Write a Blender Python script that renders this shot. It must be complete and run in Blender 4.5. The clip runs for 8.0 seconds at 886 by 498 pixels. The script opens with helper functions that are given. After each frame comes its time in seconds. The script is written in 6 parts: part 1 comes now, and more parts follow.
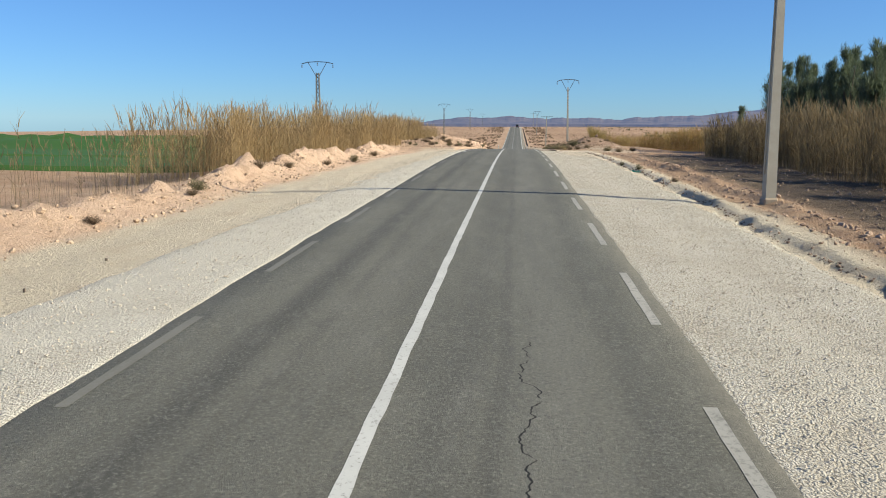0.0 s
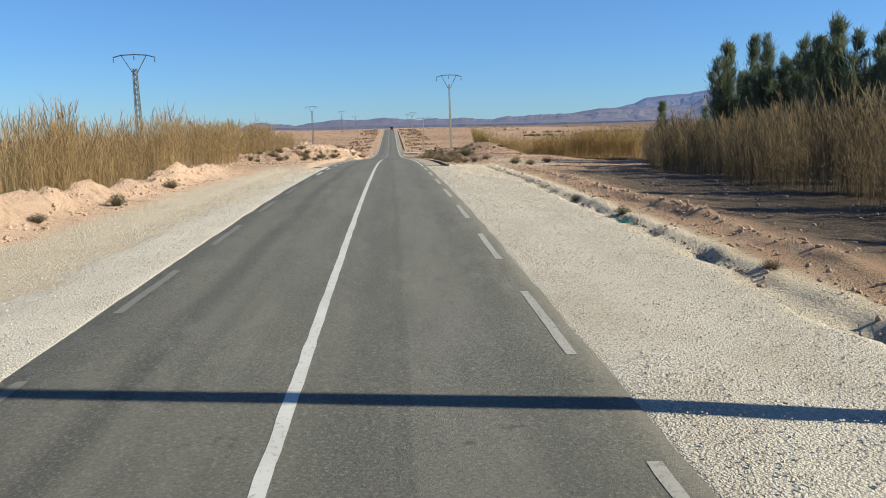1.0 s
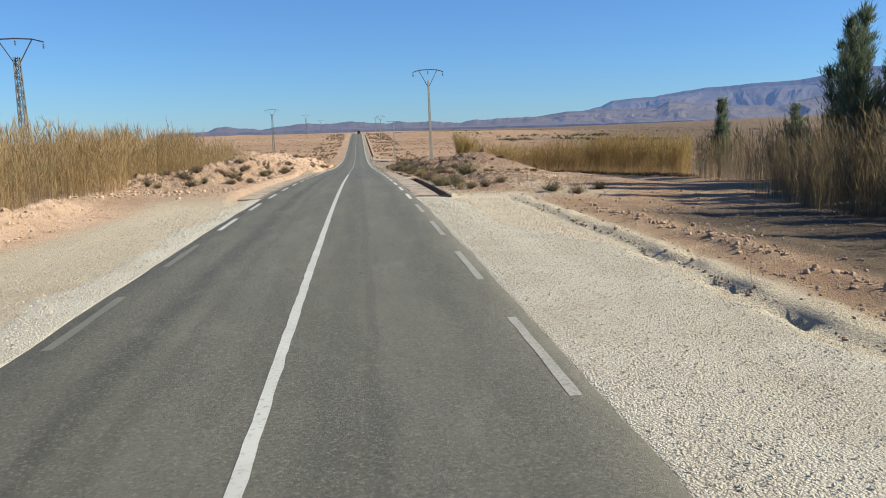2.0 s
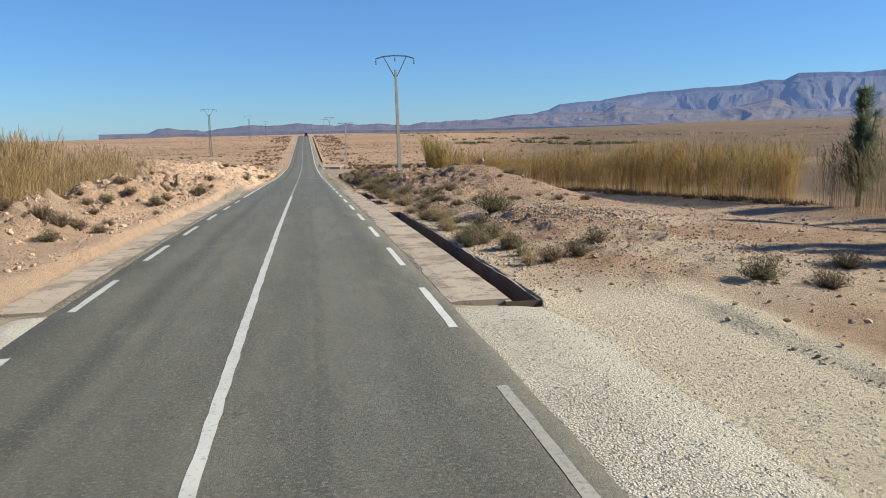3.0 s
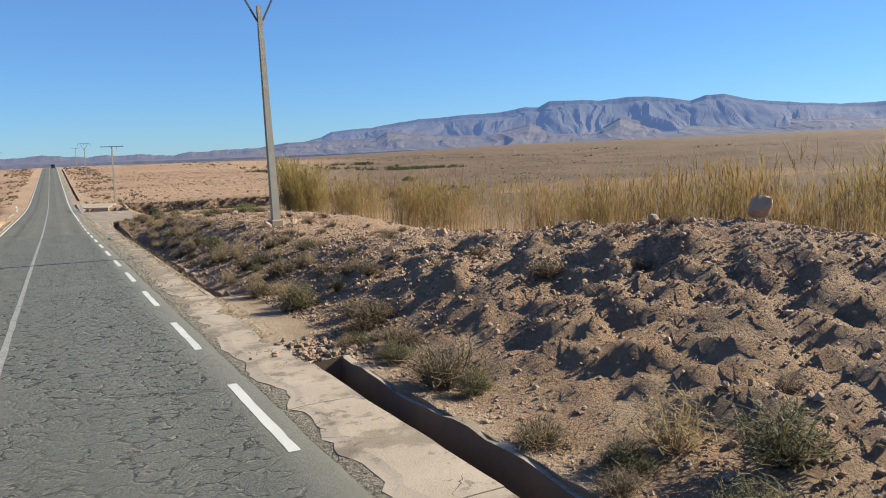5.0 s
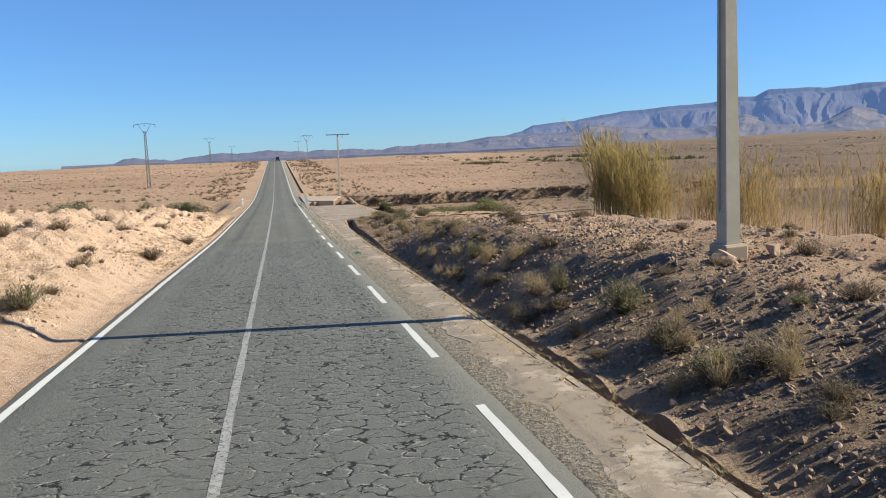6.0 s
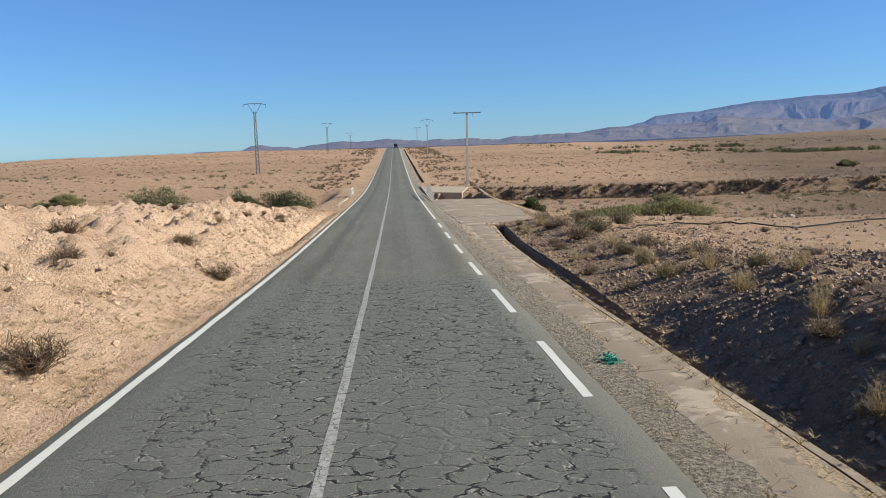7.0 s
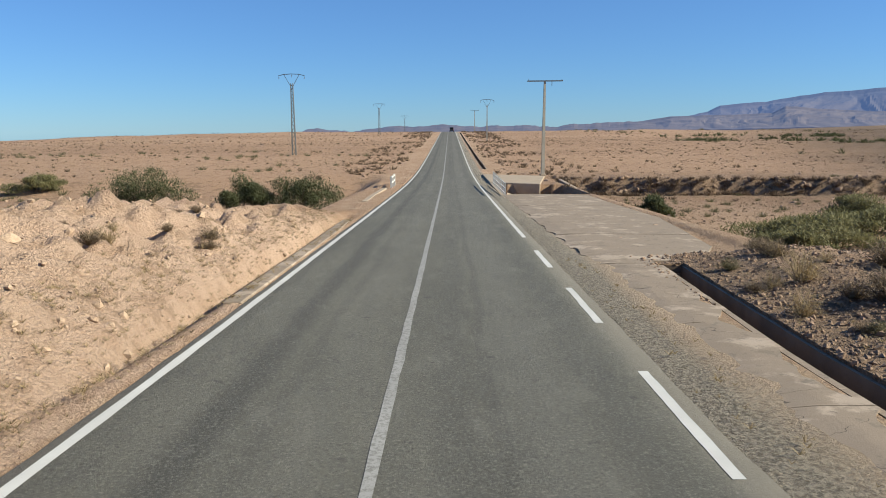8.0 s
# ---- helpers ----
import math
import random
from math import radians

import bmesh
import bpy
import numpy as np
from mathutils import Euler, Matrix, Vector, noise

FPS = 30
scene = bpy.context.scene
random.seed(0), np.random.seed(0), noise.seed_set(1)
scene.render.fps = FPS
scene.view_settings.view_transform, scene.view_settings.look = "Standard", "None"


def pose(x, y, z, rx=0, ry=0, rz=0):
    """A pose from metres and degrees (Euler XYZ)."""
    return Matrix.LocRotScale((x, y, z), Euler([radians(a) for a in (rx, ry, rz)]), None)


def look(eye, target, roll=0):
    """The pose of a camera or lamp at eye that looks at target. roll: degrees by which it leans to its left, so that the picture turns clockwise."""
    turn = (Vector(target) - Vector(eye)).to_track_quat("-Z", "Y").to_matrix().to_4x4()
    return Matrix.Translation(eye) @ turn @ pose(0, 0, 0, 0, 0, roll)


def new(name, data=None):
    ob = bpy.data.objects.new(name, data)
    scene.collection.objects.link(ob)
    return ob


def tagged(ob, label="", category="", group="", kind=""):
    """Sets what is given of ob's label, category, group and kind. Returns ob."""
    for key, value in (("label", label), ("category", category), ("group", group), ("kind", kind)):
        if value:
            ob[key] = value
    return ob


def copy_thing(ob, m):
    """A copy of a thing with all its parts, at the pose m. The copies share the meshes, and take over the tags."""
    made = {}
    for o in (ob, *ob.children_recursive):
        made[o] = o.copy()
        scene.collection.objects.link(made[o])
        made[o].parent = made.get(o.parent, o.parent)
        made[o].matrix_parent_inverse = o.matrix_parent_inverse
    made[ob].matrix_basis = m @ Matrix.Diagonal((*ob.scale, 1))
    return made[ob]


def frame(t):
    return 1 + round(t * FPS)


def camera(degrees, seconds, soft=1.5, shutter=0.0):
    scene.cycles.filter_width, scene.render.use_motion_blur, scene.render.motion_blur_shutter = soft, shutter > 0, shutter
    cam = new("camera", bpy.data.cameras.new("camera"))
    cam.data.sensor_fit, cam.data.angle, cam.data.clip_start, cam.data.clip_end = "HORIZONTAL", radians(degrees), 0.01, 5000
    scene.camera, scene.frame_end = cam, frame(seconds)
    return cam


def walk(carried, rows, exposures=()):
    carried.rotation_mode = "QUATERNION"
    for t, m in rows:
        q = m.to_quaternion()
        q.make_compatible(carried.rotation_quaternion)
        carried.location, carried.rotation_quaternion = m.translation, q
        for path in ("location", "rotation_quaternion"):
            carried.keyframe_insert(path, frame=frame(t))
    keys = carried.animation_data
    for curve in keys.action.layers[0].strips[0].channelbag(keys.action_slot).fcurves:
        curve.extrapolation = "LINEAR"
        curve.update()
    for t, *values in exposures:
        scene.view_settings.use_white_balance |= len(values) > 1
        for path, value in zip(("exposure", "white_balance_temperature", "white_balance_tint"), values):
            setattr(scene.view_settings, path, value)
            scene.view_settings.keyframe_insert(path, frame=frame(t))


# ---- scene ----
cam = camera(60.22, 8.0, 1.0)
PATH = [
    (0.0, (1.308, -8.077, 2.872), (0.382, 1.739, 1.206), 0.39),
    (0.5, (1.209, 2.362, 2.998), (1.407, 12.218, 1.321), -0.73),
    (1.0, (1.135, 12.957, 3.121), (1.773, 22.799, 1.471), -0.88),
    (1.5, (1.076, 23.499, 3.195), (1.956, 33.330, 1.587), -0.49),
    (1.7, (1.077, 27.534, 3.218), (2.005, 37.360, 1.610), -0.63),
    (2.8, (1.120, 51.617, 3.219), (2.702, 61.359, 1.613), -1.24),
    (3.0, (1.102, 55.911, 3.157), (2.817, 65.633, 1.566), -0.75),
    (3.5, (1.141, 66.353, 2.955), (3.674, 75.904, 1.418), -0.12),
    (4.0, (1.258, 77.243, 2.679), (5.737, 86.062, 1.206), 0.23),
    (4.5, (1.300, 87.673, 2.362), (6.420, 96.144, 0.942), -0.72),
    (4.7, (1.258, 91.899, 2.200), (6.261, 100.448, 0.832), -1.23),
    (5.8, (0.815, 115.420, 1.310), (3.209, 125.044, 0.022), -1.70),
    (6.0, (0.800, 119.740, 1.120), (2.862, 129.440, -0.176), -2.02),
    (6.5, (0.786, 131.741, 0.548), (1.943, 141.584, -0.785), -1.60),
    (7.0, (0.820, 142.267, 0.100), (1.413, 152.154, -1.278), -1.45),
    (7.5, (0.773, 153.399, -0.413), (1.158, 163.277, -1.926), -1.57),
    (8.0, (0.712, 164.996, -1.032), (0.616, 174.876, -2.573), -0.37),
]
walk(cam, [(t, look(e, g, r)) for t, e, g, r in PATH], exposures=[(0.0, 0.56, 6320, 1), (3.5, 0.57, 6320, 1), (4.5, 0.66, 6480, 1), (6.0, 0.72, 6320, 1), (6.9, 0.54, 6320, 1), (8.0, 0.50, 6320, 1)])

# ---- light ----
SUN_ELEV, SUN_AZ = radians(30.5), radians(98.6)
world = bpy.data.worlds.new("world")
scene.world = world
world.use_nodes = True
wn = world.node_tree
sky = wn.nodes.new("ShaderNodeTexSky")
sky.sky_type, sky.sun_disc = "NISHITA", False
sky.sun_elevation, sky.sun_rotation = SUN_ELEV, SUN_AZ
sky.altitude, sky.air_density, sky.dust_density, sky.ozone_density = 600, 1.0, 0.0, 2.6
clear = wn.nodes.new("ShaderNodeMix")
clear.data_type, clear.blend_type = "RGBA", "MULTIPLY"
clear.inputs[0].default_value = 1.0
clear.inputs[7].default_value = (0.62, 0.96, 1.55, 1)
wn.links.new(sky.outputs[0], clear.inputs[6])
even = wn.nodes.new("ShaderNodeMix")
even.data_type = "RGBA"
even.inputs[0].default_value = 0.2
even.inputs[7].default_value = (3.3, 5.6, 9.9, 1)
wn.links.new(clear.outputs[2], even.inputs[6])
wn.links.new(even.outputs[2], wn.nodes["Background"].inputs[0])
wn.nodes["Background"].inputs[1].default_value = 0.057

sun_data = bpy.data.lights.new("sun", "SUN")
sun_data.energy, sun_data.angle, sun_data.color = 6.8, radians(0.5), (1.0, 0.90, 0.745)
sun = new("sun", sun_data)
to_sun = Vector((math.sin(SUN_AZ) * math.cos(SUN_ELEV), math.cos(SUN_AZ) * math.cos(SUN_ELEV), math.sin(SUN_ELEV)))
sun.matrix_world = look(to_sun * 50, (0, 0, 0))


# ---- materials ----
ALBEDO = 0.83  # share of the light that the whole dry place gives back, against the tones below


def tone4(v):
    return (v[0] * ALBEDO, v[1] * ALBEDO, v[2] * ALBEDO, 1)


class Mat:
    """A small builder for node materials."""

    def __init__(self, name, rough=0.9, metal=0.0):
        self.m = bpy.data.materials.new(name)
        self.m.use_nodes = True
        self.t = self.m.node_tree
        self.b = self.t.nodes["Principled BSDF"]
        self.b.inputs["Roughness"].default_value = rough
        self.b.inputs["Metallic"].default_value = metal
        self.b.inputs["Specular IOR Level"].default_value = 0.25
        self.co = self.t.nodes.new("ShaderNodeTexCoord").outputs["Object"]

    def link(self, a, b):
        self.t.links.new(a, b)

    def noise(self, scale, detail=5, rough=0.6, co=None, stretch=None):
        n = self.t.nodes.new("ShaderNodeTexNoise")
        n.inputs["Scale"].default_value, n.inputs["Detail"].default_value, n.inputs["Roughness"].default_value = scale, detail, rough
        co = co or self.co
        if stretch:
            mp = self.t.nodes.new("ShaderNodeMapping")
            mp.inputs["Scale"].default_value = stretch
            self.link(co, mp.inputs[0])
            co = mp.outputs[0]
        self.link(co, n.inputs["Vector"])
        return n.outputs["Fac"]

    def voronoi(self, scale, feature="F1", co=None, out="Distance"):
        n = self.t.nodes.new("ShaderNodeTexVoronoi")
        n.feature = feature
        n.inputs["Scale"].default_value = scale
        self.link(co or self.co, n.inputs["Vector"])
        return n.outputs[out]

    def math(self, op, a, b=None, clamp=False):
        n = self.t.nodes.new("ShaderNodeMath")
        n.operation, n.use_clamp = op, clamp
        for k, v in enumerate((a, b)):
            if v is None:
                continue
            if isinstance(v, (int, float)):
                n.inputs[k].default_value = v
            else:
                self.link(v, n.inputs[k])
        return n.outputs[0]

    def step(self, v, lo, hi):
        n = self.t.nodes.new("ShaderNodeMapRange")
        n.interpolation_type = "SMOOTHSTEP"
        self.link(v, n.inputs[0])
        n.inputs[1].default_value, n.inputs[2].default_value = lo, hi
        return n.outputs[0]

    def mix(self, f, a, b):
        n = self.t.nodes.new("ShaderNodeMix")
        n.data_type = "RGBA"
        if isinstance(f, (int, float)):
            n.inputs[0].default_value = f
        else:
            self.link(f, n.inputs[0])
        for k, v in ((6, a), (7, b)):
            if isinstance(v, tuple):
                n.inputs[k].default_value = tone4(v)
            else:
                self.link(v, n.inputs[k])
        return n.outputs[2]

    def attr(self, name):
        n = self.t.nodes.new("ShaderNodeAttribute")
        n.attribute_name = name
        return n.outputs["Fac"]

    def axis(self, k):
        n = self.t.nodes.new("ShaderNodeSeparateXYZ")
        self.link(self.co, n.inputs[0])
        return n.outputs[k]

    def rand(self):
        return self.t.nodes.new("ShaderNodeObjectInfo").outputs["Random"]

    def island(self):
        return self.t.nodes.new("ShaderNodeNewGeometry").outputs["Random Per Island"]

    def warp(self, amount, scale):
        n = self.t.nodes.new("ShaderNodeTexNoise")
        n.inputs["Scale"].default_value, n.inputs["Detail"].default_value = scale, 3
        self.link(self.co, n.inputs["Vector"])
        v = self.t.nodes.new("ShaderNodeVectorMath")
        v.operation = "MULTIPLY_ADD"
        self.link(n.outputs["Color"], v.inputs[0])
        v.inputs[1].default_value = (amount,) * 3
        self.link(self.co, v.inputs[2])
        return v.outputs[0]

    def color(self, c):
        if isinstance(c, tuple):
            self.b.inputs["Base Color"].default_value = tone4(c)
        else:
            self.link(c, self.b.inputs["Base Color"])
        self.c = c
        return self

    def bump(self, h, strength=0.5, dist=0.02):
        n = self.t.nodes.new("ShaderNodeBump")
        n.inputs["Strength"].default_value, n.inputs["Distance"].default_value = strength, dist
        self.link(h, n.inputs["Height"])
        self.link(n.outputs[0], self.b.inputs["Normal"])
        return self

    def leafy(self, share=0.4):
        """Lets some of the light through, as thin leaves do."""
        tr = self.t.nodes.new("ShaderNodeBsdfTranslucent")
        if isinstance(self.c, tuple):
            tr.inputs[0].default_value = tone4(self.c)
        else:
            self.link(self.c, tr.inputs[0])
        mx = self.t.nodes.new("ShaderNodeMixShader")
        mx.inputs[0].default_value = share
        self.link(self.b.outputs[0], mx.inputs[1])
        self.link(tr.outputs[0], mx.inputs[2])
        self.link(mx.outputs[0], self.t.nodes["Material Output"].inputs[0])
        return self


def ground_material():
    k = Mat("desert_ground", 0.95)
    big, mid, fine = k.noise(0.05, 4), k.noise(0.7, 6), k.noise(9, 6, 0.7)
    soil = k.mix(k.step(big, 0.35, 0.65), (0.40, 0.255, 0.165), (0.46, 0.315, 0.215))
    soil = k.mix(k.step(mid, 0.45, 0.7), soil, (0.52, 0.38, 0.27))
    soil = k.mix(k.math("MULTIPLY", k.step(fine, 0.52, 0.75), 0.55), soil, (0.27, 0.18, 0.125))
    plain = k.mix(k.step(k.noise(0.02, 8, 0.65, stretch=(0.35, 1, 1)), 0.4, 0.62), (0.425, 0.28, 0.188), (0.345, 0.222, 0.147))
    plain = k.mix(k.math("MULTIPLY", k.step(k.noise(0.8, 5, 0.7), 0.53, 0.6), 0.6), plain, (0.19, 0.125, 0.08))
    plain = k.mix(k.math("MULTIPLY", k.attr("steppe"), 0.95), plain, k.mix(k.step(k.noise(0.03, 7, 0.7), 0.42, 0.6), (0.155, 0.103, 0.068), (0.105, 0.070, 0.046)))
    soil = k.mix(k.attr("plain"), soil, plain)
    rubble = k.mix(k.step(k.voronoi(5, out="Distance"), 0.1, 0.6), (0.58, 0.395, 0.285), (0.46, 0.305, 0.215))
    rubble = k.mix(k.step(k.noise(2.2, 6, 0.7), 0.52, 0.66), rubble, (0.36, 0.25, 0.18))
    soil = k.mix(k.attr("rubble"), soil, rubble)
    bank = k.mix(k.step(k.noise(1.6, 7, 0.68), 0.4, 0.66), (0.76, 0.55, 0.42), (0.66, 0.46, 0.34))
    bank = k.mix(k.math("MULTIPLY", k.step(k.noise(0.9, 8, 0.78), 0.53, 0.6), 0.55), bank, (0.40, 0.27, 0.18))
    soil = k.mix(k.attr("bank"), soil, bank)
    # dark brown soil that also carries painted shade on slope and bank
    shade_soil = k.mix(k.step(k.noise(3.0, 7, 0.75), 0.44, 0.6), (0.33, 0.228, 0.158), (0.19, 0.135, 0.095))
    soil = k.mix(k.attr("dark"), soil, shade_soil)
    grit_tone = k.mix(k.step(k.noise(14, 6, 0.8), 0.44, 0.58), (0.40, 0.36, 0.30), (0.18, 0.16, 0.135))
    soil = k.mix(k.attr("grit"), soil, grit_tone)
    # damp yard soil, darkened further for the tree shade on it
    damp_shade = k.mix(k.step(mid, 0.4, 0.7), (0.17, 0.125, 0.088), (0.115, 0.085, 0.06))
    soil = k.mix(k.attr("damp_shade"), soil, damp_shade)
    pale = k.mix(k.step(fine, 0.4, 0.7), (0.75, 0.665, 0.54), (0.64, 0.555, 0.445))
    pale = k.mix(k.step(mid, 0.5, 0.72), pale, (0.66, 0.55, 0.42))
    soil = k.mix(k.attr("pale"), soil, pale)
    near = k.math("SUBTRACT", 1.0, k.math("MAXIMUM", k.math("MULTIPLY", k.attr("plain"), 0.6), k.math("MULTIPLY", k.attr("pale"), 0.9)))
    grit = k.voronoi(17, co=k.warp(0.08, 9))
    speck = k.noise(21, 7, 0.82)
    clod = k.voronoi(6.5, co=k.warp(0.2, 4))
    soil = k.mix(k.math("MULTIPLY", k.step(speck, 0.52, 0.66), k.math("MULTIPLY", near, k.math("SUBTRACT", 0.65, k.math("MULTIPLY", k.attr("bank"), 0.2)))), soil, (0.20, 0.14, 0.10))
    soil = k.mix(k.math("MULTIPLY", k.step(speck, 0.47, 0.38), 0.45), soil, (0.64, 0.51, 0.39))
    warm = k.t.nodes.new("ShaderNodeMix")
    warm.data_type, warm.blend_type = "RGBA", "MULTIPLY"
    warm.inputs[0].default_value, warm.inputs[7].default_value = 1.0, (1.03, 0.99, 0.92, 1)
    k.link(soil, warm.inputs[6])
    k.color(warm.outputs[2])
    h = k.math("ADD", k.math("MULTIPLY", k.noise(30, 4, 0.7), 0.5), k.math("ADD", k.math("MULTIPLY", fine, 1.2), k.math("MULTIPLY", speck, 0.8)))
    h = k.math("SUBTRACT", h, k.math("ADD", k.math("MULTIPLY", grit, 0.5), k.math("MULTIPLY", clod, 0.22)))
    return k.bump(h, 1.0, 0.12).m


def gravel_material(name, a, b, dark):
    k = Mat(name, 0.95)
    cell = k.voronoi(30, co=k.warp(0.07, 12))
    tone = k.mix(k.step(k.noise(0.6, 5), 0.35, 0.7), a, b)
    tone = k.mix(k.math("MULTIPLY", k.step(cell, 0.32, 0.8), dark), tone, (0.30, 0.255, 0.19))
    tone = k.mix(k.math("MULTIPLY", k.step(k.noise(45, 3, 0.6), 0.58, 0.7), 0.35), tone, (0.32, 0.28, 0.21))
    track = k.math("ABSOLUTE", k.math("SUBTRACT", k.math("ABSOLUTE", k.axis(0)), 5.2))
    tone = k.mix(k.math("MULTIPLY", k.step(track, 0.9, 0.1), 0.35), tone, (0.62, 0.555, 0.455))
    k.color(tone)
    h = k.math("ADD", k.math("MULTIPLY", cell, -1.0), k.noise(60, 3))
    return k.bump(h, 1.0, 0.034).m


def asphalt_material():
    k = Mat("worn_asphalt", 0.82)
    x, y = k.axis(0), k.axis(1)
    grain = k.noise(140, 3, 0.7)
    base = k.mix(k.step(k.noise(0.35, 6, 0.6, stretch=(2.2, 0.35, 1)), 0.35, 0.68), (0.108, 0.101, 0.081), (0.145, 0.135, 0.108))
    # wheel tracks and the oil band between them
    for cx, w, f, tone in ((-1.95, 0.38, 0.85, (0.066, 0.062, 0.053)), (1.75, 0.8, 0.4, (0.168, 0.158, 0.135)), (0.75, 0.42, 0.45, (0.086, 0.081, 0.069)), (2.6, 0.35, 0.4, (0.09, 0.085, 0.073)), (-0.8, 0.4, 0.3, (0.155, 0.146, 0.122)), (1.2, 0.13, 0.45, (0.075, 0.07, 0.06)), (-1.3, 0.15, 0.35, (0.08, 0.075, 0.064))):
        d = k.math("ABSOLUTE", k.math("SUBTRACT", k.math("ADD", x, k.math("MULTIPLY", k.noise(0.15, 3), 0.5)), cx + 0.25))
        base = k.mix(k.math("MULTIPLY", k.step(d, w, 0.05), f), base, tone)
    blot = k.noise(1.1, 6, 0.7, stretch=(1.6, 0.5, 1))
    base = k.mix(k.math("MULTIPLY", k.step(blot, 0.5, 0.72), 0.55), base, (0.19, 0.176, 0.148))
    base = k.mix(k.math("MULTIPLY", k.step(blot, 0.46, 0.3), 0.5), base, (0.082, 0.077, 0.068))
    fleck = k.noise(24, 6, 0.85)
    base = k.mix(k.math("MULTIPLY", k.step(fleck, 0.52, 0.62), 0.75), base, (0.25, 0.235, 0.195))
    base = k.mix(k.math("MULTIPLY", k.step(fleck, 0.46, 0.36), 0.75), base, (0.045, 0.042, 0.036))
    base = k.mix(k.math("MULTIPLY", k.step(grain, 0.5, 0.72), 0.5), base, (0.215, 0.205, 0.185))
    base = k.mix(k.math("MULTIPLY", k.step(grain, 0.46, 0.3), 0.6), base, (0.06, 0.058, 0.054))
    spots = k.noise(3.2, 4, 0.6)
    base = k.mix(k.math("MULTIPLY", k.step(spots, 0.66, 0.74), 0.6), base, (0.055, 0.053, 0.05))
    # dust along both edges
    edge = k.step(k.math("ADD", k.math("ABSOLUTE", x), k.math("MULTIPLY", k.noise(1.3, 5), 0.5)), 3.5, 3.95)
    base = k.mix(k.math("MULTIPLY", edge, 0.5), base, (0.23, 0.20, 0.16))
    late = k.math("MULTIPLY", k.step(y, 84, 100), k.step(k.math("ADD", k.math("ABSOLUTE", x), k.math("MULTIPLY", k.noise(2.3, 5), 0.3)), 3.2, 3.5))
    base = k.mix(k.math("MULTIPLY", late, 0.5), base, (0.22, 0.195, 0.16))
    # map cracking on the old stretch
    far = k.math("MULTIPLY", k.step(y, 84, 118), k.step(y, 166.5, 163.5))
    patchy = k.math("MULTIPLY", far, k.step(k.noise(0.5, 3, stretch=(1, 0.5, 1)), 0.3, 0.48))
    inner = k.math("MULTIPLY", k.step(x, 3.2, 2.95), k.step(k.math("ADD", x, k.math("MULTIPLY", k.noise(0.6, 4), 1.6)), -2.1, -1.2))
    squash = k.t.nodes.new("ShaderNodeMapping")
    squash.inputs["Scale"].default_value = (1.0, 1.65, 1.0)
    k.link(k.warp(0.45, 3.1), squash.inputs[0])
    web = k.voronoi(2.1, "DISTANCE_TO_EDGE", squash.outputs[0])
    wide = k.math("MULTIPLY", k.step(k.noise(4.6, 5, 0.8), 0.40, 0.66), 0.07)
    crack = k.math("MULTIPLY", k.math("LESS_THAN", web, wide), k.math("MULTIPLY", patchy, inner))
    # pale broken rims: chipped edges plus the light their lips catch, as colour
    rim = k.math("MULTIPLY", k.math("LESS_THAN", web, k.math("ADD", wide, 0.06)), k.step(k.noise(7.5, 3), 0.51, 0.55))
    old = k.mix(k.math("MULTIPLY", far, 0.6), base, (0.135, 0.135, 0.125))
    chip_glint = k.math("MULTIPLY", k.math("MULTIPLY", rim, k.step(wide, 0.012, 0.03)), k.math("MULTIPLY", patchy, inner))
    old = k.mix(k.math("MULTIPLY", chip_glint, 0.5), old, (0.42, 0.39, 0.33))
    # one long crack down the lane
    lx = k.math("ADD", k.math("MULTIPLY", k.noise(0.9, 4, stretch=(0.01, 1, 1)), 1.0), 0.98)
    lone = k.math("LESS_THAN", k.math("ABSOLUTE", k.math("SUBTRACT", x, lx)), k.math("MULTIPLY", k.noise(5, 2), 0.019))
    lone = k.math("MULTIPLY", lone, k.math("MULTIPLY", k.step(y, 1.6, 1.4), k.step(k.noise(1.1, 2), 0.38, 0.45)))
    both = k.math("MAXIMUM", crack, lone)
    old = k.mix(both, old, (0.014, 0.013, 0.012))
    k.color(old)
    h = k.math("SUBTRACT", k.math("ADD", k.math("ADD", k.math("MULTIPLY", grain, 0.3), k.math("MULTIPLY", fleck, 0.7)), k.math("MULTIPLY", k.math("MULTIPLY", k.step(web, 0.0, 0.12), k.math("MULTIPLY", far, inner)), 0.4)), k.math("MULTIPLY", both, 1.5))
    return k.bump(h, 0.9, 0.028).m


def paint_material(name, tone, wear, split=0.0):
    k = Mat(name, 0.7)
    c = k.mix(k.step(k.noise(0.8, 5), 0.3, 0.7), tone, tuple(v * 0.85 for v in tone))
    worn = k.math("MULTIPLY", k.step(k.noise(16, 6, 0.75), 0.62 - wear, 0.78 - wear), 0.8)
    old = k.math("MULTIPLY", k.step(k.axis(1), 104, 124), k.step(k.axis(1), 166, 160))
    web = k.math("LESS_THAN", k.voronoi(4.2, "DISTANCE_TO_EDGE", k.warp(0.6, 2.6)), 0.022)
    c = k.mix(worn, c, (0.17, 0.16, 0.14))
    c = k.mix(k.math("MULTIPLY", k.math("MULTIPLY", web, old), split), c, (0.05, 0.048, 0.045))
    return k.color(c).bump(k.noise(120, 3), 0.3, 0.006).m


